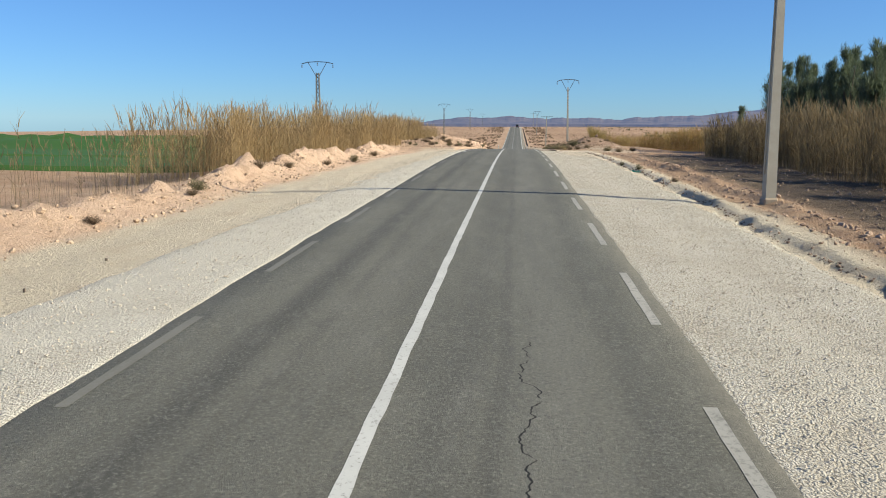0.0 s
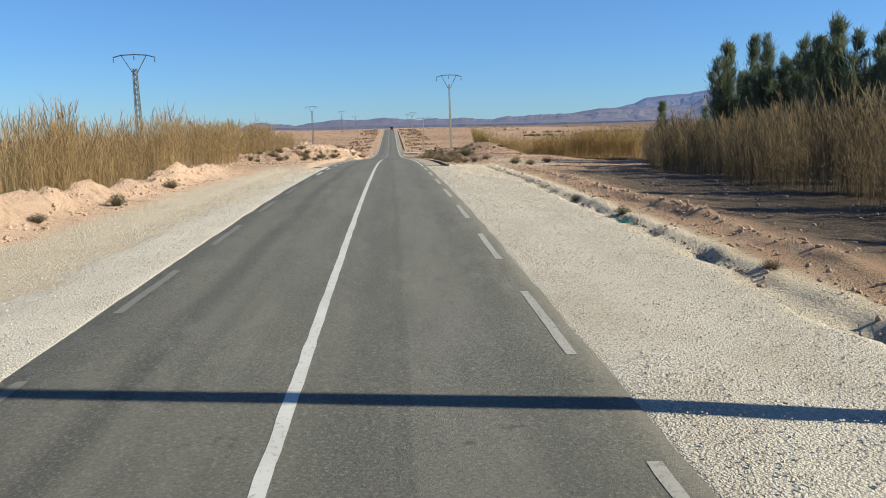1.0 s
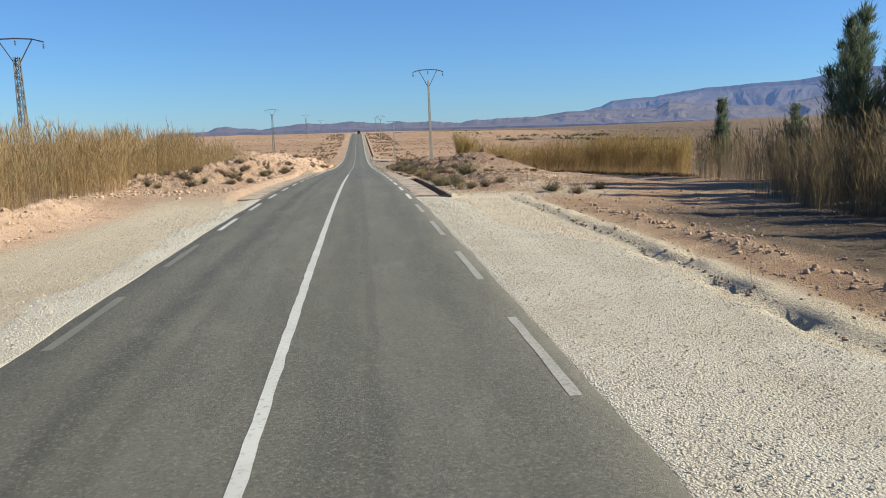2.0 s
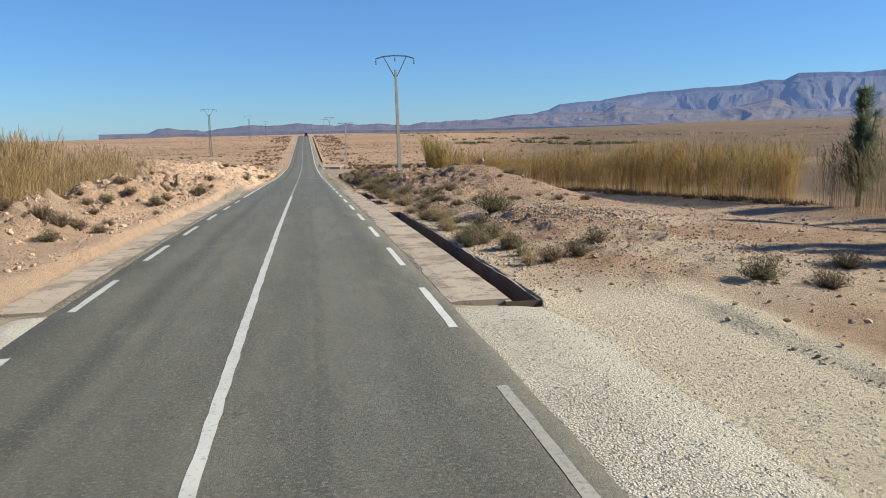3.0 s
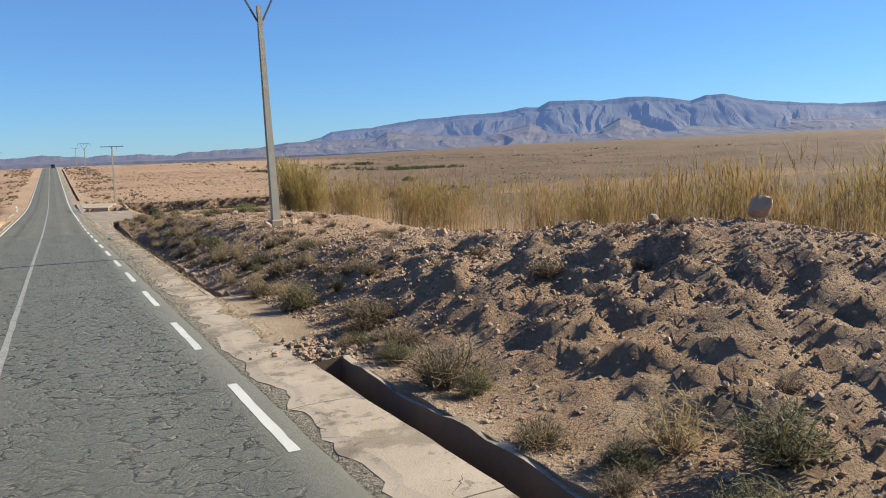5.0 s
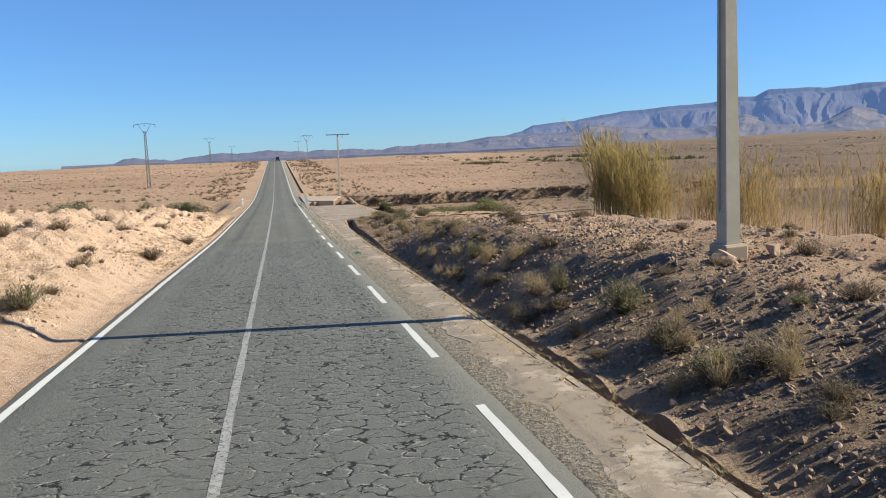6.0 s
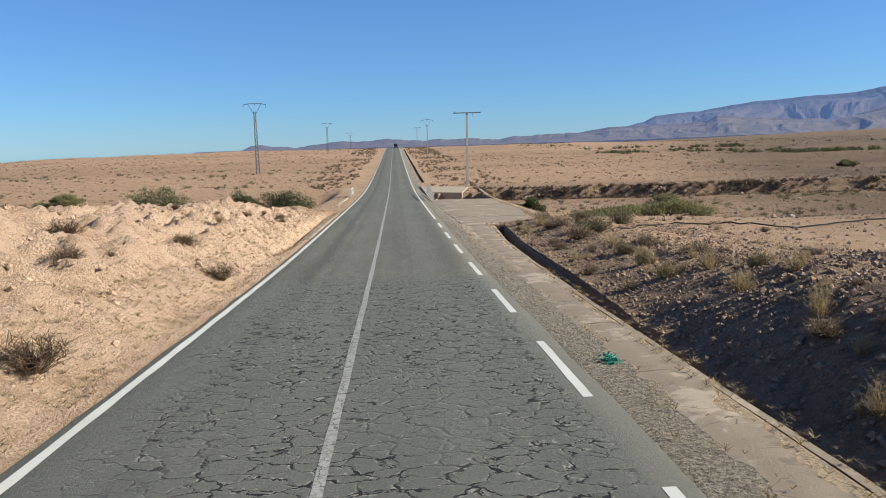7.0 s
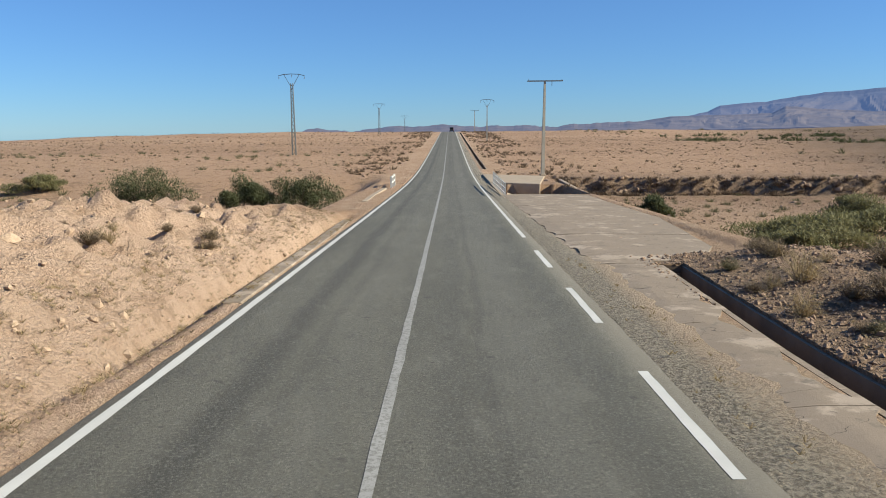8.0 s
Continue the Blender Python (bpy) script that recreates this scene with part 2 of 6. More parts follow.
def concrete_material(name, a, b, scale=1.0, dirt=False):
    k = Mat(name, 0.9)
    c = k.mix(k.step(k.noise(0.9 * scale, 6, 0.65), 0.35, 0.68), a, b)
    c = k.mix(k.math("MULTIPLY", k.step(k.noise(14 * scale, 5, 0.7), 0.55, 0.75), 0.5), c, tuple(v * 0.62 for v in a))
    c = k.mix(k.math("MULTIPLY", k.rand(), 0.25), c, tuple(v * 0.8 for v in b))
    if dirt:
        old = k.math("ADD", k.noise(0.7, 6, 0.7), k.math("MULTIPLY", k.step(k.axis(1), 105, 140), 0.11))
        c = k.mix(k.math("MULTIPLY", k.step(old, 0.5, 0.58), 0.8), c, (0.24, 0.185, 0.135))
        c = k.mix(k.math("MULTIPLY", k.step(k.noise(2.6, 6, 0.75), 0.58, 0.64), 0.7), c, (0.17, 0.14, 0.11))
        c = k.mix(k.math("MULTIPLY", k.step(k.noise(1.4, 8, 0.78), 0.57, 0.62), 0.55), c, (0.16, 0.13, 0.10))
        c = k.mix(k.math("MULTIPLY", k.math("LESS_THAN", k.voronoi(0.55, "DISTANCE_TO_EDGE", k.warp(0.9, 1.5)), 0.003), k.step(k.noise(0.8, 3), 0.5, 0.56)), c, (0.10, 0.078, 0.06))
    return k.color(c).bump(k.noise(40 * scale, 5, 0.7), 0.5, 0.012).m


def stone_material(name, a, b):
    k = Mat(name, 0.92)
    c = k.mix(k.island(), a, b)
    c = k.mix(k.math("MULTIPLY", k.step(k.noise(12, 5, 0.7), 0.5, 0.7), 0.5), c, tuple(v * 0.6 for v in b))
    return k.color(c).bump(k.noise(25, 5, 0.7), 0.6, 0.03).m


def plant_material(name, a, b, share):
    k = Mat(name, 0.75)
    c = k.mix(k.island(), a, b)
    c = k.mix(k.math("MULTIPLY", k.step(k.noise(0.8, 3), 0.4, 0.7), 0.45), c, tuple(v * 0.7 for v in b))
    return k.color(c).leafy(share).m


def plain_material(name, tone, rough=0.6, metal=0.0):
    k = Mat(name, rough, metal)
    c = k.mix(k.step(k.noise(3, 5, 0.65), 0.35, 0.7), tone, tuple(v * 0.78 for v in tone))
    return k.color(c).bump(k.noise(50, 3), 0.15, 0.004).m


def rock_slope_material(name, top, low, band, haze):
    k = Mat(name, 0.95)
    high = k.step(k.math("ADD", k.axis(2), k.math("MULTIPLY", k.noise(0.006, 6, 0.7), 80)), 130, 215)
    c = k.mix(high, low, top)
    c = k.mix(k.math("MULTIPLY", k.step(k.noise(0.012, 8, 0.7), 0.46, 0.6), 0.7), c, band)
    k.color(c).bump(k.noise(0.02, 7, 0.6), 0.35, 9.0)
    # haze of the air between, imitated by a faint blue emission of the slopes
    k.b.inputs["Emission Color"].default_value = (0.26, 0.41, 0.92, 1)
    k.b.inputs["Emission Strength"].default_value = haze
    return k.m


GROUND = ground_material()
GRAVEL = gravel_material("crushed_limestone", (0.65, 0.59, 0.495), (0.56, 0.49, 0.395), 0.75)
GRAVEL_FINE = gravel_material("dusty_limestone", (0.76, 0.69, 0.575), (0.67, 0.595, 0.485), 0.5)
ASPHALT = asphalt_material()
PAINT = paint_material("white_road_paint", (0.62, 0.60, 0.56), 0.02)
PAINT_OLD = paint_material("faded_road_paint", (0.37, 0.345, 0.30), 0.14)
PAINT_GHOST = paint_material("nearly_gone_road_paint", (0.17, 0.158, 0.13), 0.18)
PAINT_WORN = paint_material("grey_worn_paint", (0.36, 0.345, 0.32), 0.17, 0.9)
PAINT_MID = paint_material("white_worn_paint", (0.54, 0.52, 0.48), 0.09)
SLAB = concrete_material("sandy_concrete", (0.395, 0.315, 0.24), (0.45, 0.36, 0.28), 1.0, True)
# concrete darkened to stand in for the shade inside the ditch
DITCH_SHADE = concrete_material("ditch_concrete", (0.14, 0.10, 0.07), (0.20, 0.142, 0.098))
POLE = concrete_material("pole_concrete", (0.42, 0.375, 0.30), (0.48, 0.435, 0.355), 2.0)
WALL = concrete_material("culvert_concrete", (0.41, 0.325, 0.24), (0.35, 0.275, 0.20))
WHITEWASH = concrete_material("whitewashed_concrete", (0.72, 0.69, 0.63), (0.62, 0.58, 0.52))
STEEL = plain_material("galvanised_steel", (0.13, 0.135, 0.14), 0.6, 0.4)
GLASS_INS = plain_material("brown_insulator", (0.10, 0.09, 0.085), 0.3)
STONE = stone_material("pink_rubble_stone", (0.40, 0.265, 0.18), (0.47, 0.335, 0.24))
STONE_SLOPE = stone_material("brown_slope_stone", (0.37, 0.25, 0.17), (0.23, 0.16, 0.11))
STONE_DARK = stone_material("grey_rubble_stone", (0.36, 0.25, 0.17), (0.26, 0.18, 0.125))
STONE_PALE = stone_material("pale_limestone", (0.64, 0.57, 0.46), (0.55, 0.46, 0.36))
STONE_BANK = stone_material("sandy_bank_stone", (0.43, 0.30, 0.20), (0.49, 0.36, 0.255))
REED = plant_material("dry_reed", (0.58, 0.42, 0.215), (0.27, 0.18, 0.085), 0.4)
REED_GREEN = plant_material("green_gold_reed", (0.56, 0.365, 0.155), (0.25, 0.155, 0.065), 0.45)
# reed tone made dark to imitate shade under the tall stand
REED_SHADE = plant_material("shade_tone_dead_reed", (0.13, 0.095, 0.055), (0.07, 0.052, 0.03), 0.25)
REED_CLUMP = plant_material("brown_reed", (0.52, 0.38, 0.16), (0.30, 0.235, 0.085), 0.5)
REED_TOP = plant_material("green_reed_leaf", (0.30, 0.25, 0.085), (0.46, 0.335, 0.13), 0.5)
REED_GREY = plant_material("grey_thin_reed", (0.33, 0.245, 0.135), (0.17, 0.125, 0.068), 0.4)
SCRUB = plant_material("dry_scrub", (0.15, 0.108, 0.066), (0.26, 0.192, 0.12), 0.2)
SCRUB_RED = plant_material("russet_scrub", (0.13, 0.086, 0.055), (0.21, 0.142, 0.09), 0.2)
SCRUB_GREEN = plant_material("olive_scrub", (0.13, 0.115, 0.058), (0.22, 0.19, 0.105), 0.3)
STRAW = plant_material("straw_grass", (0.44, 0.33, 0.18), (0.36, 0.27, 0.15), 0.3)
BUSH = plant_material("green_bush_leaf", (0.07, 0.08, 0.034), (0.13, 0.135, 0.06), 0.25)
TAMARISK = plant_material("olive_tamarisk_leaf", (0.15, 0.145, 0.06), (0.27, 0.24, 0.115), 0.35)
NEEDLE = plant_material("dark_needle", (0.10, 0.135, 0.078), (0.21, 0.24, 0.15), 0.45)
BARK = plain_material("grey_bark", (0.19, 0.15, 0.115), 0.95)
CROP = plant_material("green_crop", (0.055, 0.13, 0.03), (0.075, 0.16, 0.04), 0.2)
NET = plain_material("green_plastic_net", (0.04, 0.24, 0.185), 0.5)
BAG = plain_material("blue_plastic_bag", (0.06, 0.24, 0.55), 0.4)
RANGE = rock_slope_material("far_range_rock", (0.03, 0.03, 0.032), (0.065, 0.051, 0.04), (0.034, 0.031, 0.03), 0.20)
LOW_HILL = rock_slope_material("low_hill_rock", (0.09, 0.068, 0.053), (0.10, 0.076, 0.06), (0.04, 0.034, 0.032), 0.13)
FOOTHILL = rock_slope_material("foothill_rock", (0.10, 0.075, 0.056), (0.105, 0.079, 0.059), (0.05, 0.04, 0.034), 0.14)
CAR_PAINT = plain_material("dark_car_paint", (0.06, 0.065, 0.08), 0.35)
CAR_GLASS = plain_material("dark_window_glass", (0.02, 0.025, 0.03), 0.1)
RUBBER = plain_material("black_rubber", (0.02, 0.02, 0.02), 0.8)
LAMP_RED = plain_material("red_lamp_lens", (0.35, 0.02, 0.02), 0.3)


# ---- helpers of this scene ----
def mesh_of(name, v, f, mats, smooth=False, mat_index=None):
    """A mesh from arrays of vertices and equal-sized faces."""
    v, f = np.asarray(v, dtype=np.float32), np.asarray(f, dtype=np.int32)
    me = bpy.data.meshes.new(name)
    me.vertices.add(len(v))
    me.vertices.foreach_set("co", v.ravel())
    n = f.shape[1]
    me.loops.add(f.size)
    me.loops.foreach_set("vertex_index", f.ravel())
    me.polygons.add(len(f))
    me.polygons.foreach_set("loop_start", np.arange(0, f.size, n, dtype=np.int32))
    me.polygons.foreach_set("use_smooth", np.full(len(f), smooth))
    for m in mats if isinstance(mats, (list, tuple)) else [mats]:
        me.materials.append(m)
    if mat_index is not None:
        me.polygons.foreach_set("material_index", np.asarray(mat_index, dtype=np.int32))
    me.update(calc_edges=True)
    return me


def bm_mesh(name, bm, material):
    me = bpy.data.meshes.new(name)
    bm.normal_update()
    bm.to_mesh(me)
    bm.free()
    me.materials.append(material)
    return me


def part(name, bm, material, parent, label=""):
    ob = new(name, bm_mesh(name, bm, material) if isinstance(bm, bmesh.types.BMesh) else bm)
    ob.parent = parent
    if label:
        tagged(ob, label)
    return ob


def base(name, x, y, z, label, category, group="", kind="", turn=0.0):
    ob = new(name)
    ob.matrix_world = pose(x, y, z, 0, 0, turn)
    ob.empty_display_size = 0.3
    return tagged(ob, label, category, group, kind)


def beam(bm, a, b, w, h=None, taper=1.0):
    """A bar of section w x h from a to b."""
    a, b, h = Vector(a), Vector(b), h or w
    d = (b - a).normalized()
    s = d.cross(Vector((0, 0, 1)))
    s = Vector((1, 0, 0)) if s.length < 1e-3 else s.normalized()
    u = s.cross(d)
    ring = []
    for p, k in ((a, 1.0), (b, taper)):
        ring.append([bm.verts.new(p + s * sx * w * k / 2 + u * sy * h * k / 2) for sx, sy in ((-1, -1), (1, -1), (1, 1), (-1, 1))])
    for i in range(4):
        j = (i + 1) % 4
        bm.faces.new((ring[0][i], ring[0][j], ring[1][j], ring[1][i]))
    bm.faces.new(ring[0][::-1])
    bm.faces.new(ring[1])
    return bm


def block(bm, x0, x1, y0, y1, z0, z1, bevel=0.0):
    made = bmesh.ops.create_cube(bm, size=1.0, matrix=Matrix.LocRotScale(((x0 + x1) / 2, (y0 + y1) / 2, (z0 + z1) / 2), None, (x1 - x0, y1 - y0, z1 - z0)))
    if bevel:
        edges = list({e for v in made["verts"] for e in v.link_edges})
        bmesh.ops.bevel(bm, geom=edges, offset=bevel, segments=1, affect="EDGES")
    return bm


def grain(x, y, seed=0):
    """Smooth value noise in 0..1 on arrays."""
    x, y = np.asarray(x, dtype=np.float64), np.asarray(y, dtype=np.float64)
    ix, iy = np.floor(x), np.floor(y)
    fx, fy = x - ix, y - iy
    fx, fy = fx * fx * (3 - 2 * fx), fy * fy * (3 - 2 * fy)

    def cell(a, b):
        h = np.sin(a * 127.1 + b * 311.7 + seed * 74.7) * 43758.5453
        return h - np.floor(h)

    top = cell(ix, iy) * (1 - fx) + cell(ix + 1, iy) * fx
    low = cell(ix, iy + 1) * (1 - fx) + cell(ix + 1, iy + 1) * fx
    return top * (1 - fy) + low * fy


def fbm(x, y, octaves=4, seed=0):
    s, a, k = 0.0, 0.5, 1.0
    for o in range(octaves):
        s = s + a * (grain(x * k, y * k, seed + o) - 0.5)
        a, k = a * 0.5, k * 2.03
    return s


def ease(v, lo, hi):
    v = np.clip((np.asarray(v, dtype=np.float64) - lo) / (hi - lo), 0, 1)
    return v * v * (3 - 2 * v)


def hump(v, mid, wide):
    return np.exp(-((np.asarray(v, dtype=np.float64) - mid) / wide) ** 2)


# ---- the lie of the land ----
ROAD_Y = [-900, -300, -60, -10, 6, 22, 38, 46, 54, 62, 70, 78, 86, 94, 102, 118, 134, 150, 166, 174, 182, 198, 214, 230, 246, 262, 300, 400, 500, 540, 600, 800, 1500, 4700]
ROAD_Z = [-6, -3, -0.9, -0.13, 0.13, 0.23, 0.34, 0.31, 0.23, 0.11, -0.05, -0.28, -0.56, -0.87, -1.2, -1.88, -2.55, -3.23, -3.96, -4.27, -4.5, -4.98, -5.44, -5.87, -6.12, -6.2, -5.75, -4.1, -2.3, -1.9, -2.3, -5.5, -4.0, 15]
_fine = np.arange(-900.0, 4700.0, 2.0)
_prof = np.interp(_fine, ROAD_Y, ROAD_Z)
_kern = np.ones(7) / 7
_prof[3:-3] = np.convolve(_prof, _kern, "valid")


def road_z(y):
    return np.interp(y, _fine, _prof)


DITCH_RUNS = ((69.3, 91.0), (97.2, 100.6), (102.0, 110.5), (120.0, 185.0), (266.0, 500.0))


def ditch_x(y):
    """Inner edge of the roadside ditch."""
    return np.interp(y, [60, 110, 140, 160, 176, 185, 230, 262, 520], [4.75, 4.78, 5.15, 5.35, 5.75, 6.35, 6.3, 5.0, 5.0])


def in_ditch(y):
    y = np.asarray(y, dtype=np.float64)
    m = np.zeros_like(y)
    for a, b in DITCH_RUNS:
        m = np.maximum(m, ((y > a) & (y < b)).astype(float))
    return m


def wadi_edge(x, y):
    """How far a place lies beyond the near line of the dry stream's far bank."""
    return y + 5 * fbm(x * 0.10, x * 0 + 3, 3, 45) + 2.2 * fbm(x * 0.5, y * 0.3, 3, 46) + 0.2 * (x - 11)


def land(x, y):
    """Height of the ground sheet, and how much of each soil shows there."""
    x, y = np.broadcast_arrays(np.asarray(x, dtype=np.float64), np.asarray(y, dtype=np.float64))
    r = road_z(y)
    n1, n2, n3 = fbm(x * 0.25, y * 0.25, 4, 3), fbm(x * 1.3, y * 1.3, 4, 11), fbm(x * 0.03, y * 0.03, 4, 23)
    n4 = fbm(x * 2.4, y * 2.4, 3, 31)
    clod = np.abs(fbm(x * 1.5, y * 1.5, 3, 37))
    gully = fbm(x * 0.3, y * 1.25, 3, 47)
    rt, lf = ease(x, 3.5, 4.2), ease(-x, 3.5, 4.2)
    off = np.maximum(rt, lf)
    early, late = ease(y, 72, 67), ease(y, 67, 72)
    z = -0.07 + 0.062 * ease(np.abs(x), 3.44, 3.58) * (1 - 0.9 * early)
    # right, beside the first stretch: gravel apron, eroded lip, berm, bare yard
    wob = 0.5 * fbm(y * 0.2, x * 0 + 5, 3, 41)
    lip = hump(x, 7.85 + wob, 0.22) * np.clip(0.06 + 0.5 * n2, 0, 0.2) * ease(y, 58, 50)
    berm = hump(x, 10.25 + 1.6 * wob, 0.42) * (0.13 + 0.4 * n1) * ease(y, 62, 50) + hump(x, 9.1 + wob, 0.25) * 0.12 * ease(y, 22, 16)
    z += early * rt * (-0.11 + 0.12 * ease(x, 7.82 + wob, 8.35 + wob) - 0.16 * ease(x, 8.3, 9.2) - lip + np.maximum(berm, 0) - 0.10 * ease(x, 11, 14) + 0.12 * n1 * ease(x, 8, 10) + (0.16 * n2 + 0.25 * clod) * ease(x, 7.6, 8.4))
    # right, further on: broken ground, spoil heap, bank above the ditch
    strip = ease(x, 5.75 + 0.5 * ease(y, 165, 180), 8.6 + 1.2 * ease(y, 112, 126) - 0.7 * ease(y, 134, 144) * ease(y, 172, 162))
    bank_r = strip * (0.35 * ease(y, 70, 80) * ease(y, 190, 184) + 0.42 * ease(y, 96, 118) * ease(y, 172, 154) + 0.48 * ease(y, 127, 138) * ease(y, 164, 150)) * (1 - 0.75 * ease(x, 14.5, 20))
    heap = 1.05 * np.exp(-((x - 12.9) / 2.9) ** 2 - ((y - 108.5) / 6.0) ** 2) + 0.5 * np.exp(-((x - 11.0) / 3.0) ** 2 - ((y - 116) / 8.0) ** 2) + 0.35 * np.exp(-((x - 14.5) / 2.0) ** 2 - ((y - 101) / 5.0) ** 2)
    heap += 0.1 * np.exp(-((x - 9.0) / 1.2) ** 2 - ((y - 82.2) / 2.2) ** 2)
    heap += 0.18 * np.exp(-((x - 10.5) / 2.2) ** 2 - ((y - 80) / 4.5) ** 2)
    lane = -0.35 * hump(x, 20.5, 3.5) * ease(y, 78, 90) * ease(y, 132, 118) - 0.55 * ease(x, 15, 20) * ease(y, 70, 86) * ease(y, 160, 140)
    rough_r = strip * ease(x, 24, 13) * (0.36 * n1 + 0.55 * n2 + 0.42 * n4 + 0.8 * (clod - 0.08) * ease(y, 122, 108)) * (1 - 0.35 * ease(y, 112, 124)) * ease(y, 196, 180) * (0.45 + 0.55 * ease(y, 86, 100)) * (1 - 0.65 * ease(x, 10.5, 13.5) * ease(y, 128, 112))
    wadi_r = -1.6 * ease(x, 10.6, 14.5) * ease(y, 182, 200) * ease(wadi_edge(x, y), 244.8, 243.4)
    bank_r = bank_r - 0.16 * ease(x, 4.5, 5.2) * ease(x, 10.5, 9.9) * ease(y, 186.4, 188) * ease(y, 219.2, 218.4)
    z += late * rt * (bank_r + heap * strip + lane + rough_r + wadi_r)
    # left, first stretch: gravel, sunken verge, rubble berm, reed ground
    crest = hump(x, -11.6 + 2.0 * wob, 1.0) * (0.52 + 1.5 * n1 + 1.0 * n2 + 1.1 * clod)
    z += early * lf * (-0.17 * ease(-x, 4, 7) - 0.10 * ease(-x, 7, 9) + np.maximum(crest, 0) + (0.10 * n2 + 0.05 * n4) * ease(-x, 6.3, 8) - 0.5 * ease(-x, 13, 20))
    # left, middle: low lip and broken ground, then the cut bank
    lipl = 0.34 * ease(-x, 4.75, 5.0) - 0.10 * ease(-x, 3.5, 3.8)
    midl = ease(y, 74, 82) * ease(y, 128, 112)
    heaps = 1.1 * np.exp(-((x + 9.6) / 1.9) ** 2 - ((y - 103) / 4.0) ** 2) + 1.2 * np.exp(-((x + 12.5) / 2.6) ** 2 - ((y - 128) / 6.0) ** 2) + 0.5 * np.exp(-((x + 9.0) / 1.8) ** 2 - ((y - 88) / 5.0) ** 2)
    z += late * lf * (lipl * ease(y, 125, 108) + midl * ease(-x, 5.6, 8) * (0.05 + 1.1 * n1 + 1.1 * n2 + 0.4 * n4 + 1.6 * clod) + heaps)
    top = np.interp(y, [108, 122, 140, 156, 170, 184, 192, 198, 205], [0, 1.0, 2.35, 2.5, 2.1, 1.55, 1.05, 0.5, 0.0])
    rise = np.clip((-x - 4.15 - 0.4 * n1) * (0.62 + 0.3 * n1), 0, None)
    soft = top * (1 - np.exp(-rise / np.maximum(top, 0.05) * 1.15)) * (1 - 0.45 * ease(-x, 10, 22))
    z += late * lf * (soft + ease(top, 0, 0.6) * ease(-x, 4.5, 6) * (0.6 * n1 + 0.9 * n2 + 0.5 * n4 + 0.9 * (clod - 0.08) + 0.8 * gully))
    z += lf * (-1.7 * ease(-x, 6.0, 9.5) * ease(y, 199, 209) * ease(y, 256, 240))
    z += late * lf * -0.26 * 1.6 * hump(x, -4.2, 0.22) * ease(y, 172, 178) * ease(y, 204, 198)
    # beyond: gentle swells
    far = ease(np.abs(x), 20, 90)
    z += off * (0.14 * n1 * ease(y, 200, 260) + far * 2.6 * n3 + ease(np.abs(x), 9, 25) * 0.25 * n1)
    span, bearing = np.hypot(x, y - 100), np.degrees(np.arctan2(x, y - 100))
    tilt = np.interp(bearing, [-120, -35, -20, -10, 0, 15, 24, 32, 45, 60, 90, 140], [-0.5, -0.9, -0.68, -0.46, -0.36, -0.24, 0.0, 0.25, 0.42, 0.6, 0.6, 0.0])
    plain_z = -3.4 + span * np.tan(np.radians(tilt))
    w = ease(np.abs(x), 60, 420)
    w = np.maximum(w, ease(y, 620, 1000))
    zz = r * (1 - w) + plain_z * w + z
    # the ditch's bed
    dx = ditch_x(y)
    cut = in_ditch(y) * ((x > dx - 0.14) & (x < dx + 0.56))
    zz = np.where(cut > 0, r - 0.9, zz)
    rim = (in_ditch(y) > 0) & (x >= dx + 0.56)
    zz = np.where(rim & (x < dx + 0.86) & ((y < 115) | ((y > 163) & (y < 187))), np.maximum(zz, r + 0.005 + 0.12 * clod), zz)
    slump = (0.2 + 0.14 * ease(y, 128, 138) + 0.5 * n2) * ease(x, dx + 1.7, dx + 0.56) * ease(y, 116, 124) * ease(y, 165, 152)
    zz = np.where(rim, zz - slump, zz)
    # the culvert's pit
    pit = (x > 4.85) & (x < 10.75) & (y > 219.4) & (y < 233.6 + 0.8 * (8.7 - x) / 3.8)
    zz = np.where(pit, -7.25 + 0.3 * n1, zz)
    # soils
    plain = np.maximum(ease(np.abs(x), 17, 30) * ease(y, 70, 90), ease(y, 205, 250) * ease(np.abs(x), 6, 9))
    plain = np.maximum(plain, ease(np.abs(x), 40, 70))
    rub = late * rt * strip * ease(x, 19, 14) * ease(y, 192, 180) * ease(n1 + 0.5 * n2, -0.12, 0.10)
    rub = np.maximum(rub, 0.8 * late * rt * strip * ease(x, 13, 9) * ease(y, 112, 122) * ease(y, 186, 176))
    rub = np.maximum(rub, 0.8 * late * lf * ease(-x, 5.0, 5.8) * ease(-x, 16, 13) * ease(y, 136, 120))
    bank = ease(-x, 3.4, 3.7) * ease(-x, 30, 14) * np.maximum(late * ease(y, 204, 190) * (0.6 + 0.4 * ease(y, 122, 146)), early * ease(-x, 5.5, 7.5) * (1 - 0.6 * ease(-x, 13, 16)))
    # yard ground whose colour takes on the shade of the trees
    damp_shade = early * ease(x, 10.6, 12.0) * ease(x + 6 * n1, 30, 24) * ease(y, 66, 58) * ease(y, -5, 5)
    grey = late * np.maximum(ease(x, 3.2, 3.4) * ease(x, 4.75, 4.4), ease(-x, 3.2, 3.4) * ease(-x, 4.8, 4.6) * ease(y, 132, 118))
    # darker soil of the ditch slope, deepened for the shade it lies in
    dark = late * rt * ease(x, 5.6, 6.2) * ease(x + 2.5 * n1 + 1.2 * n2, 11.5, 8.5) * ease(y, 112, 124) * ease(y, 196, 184)
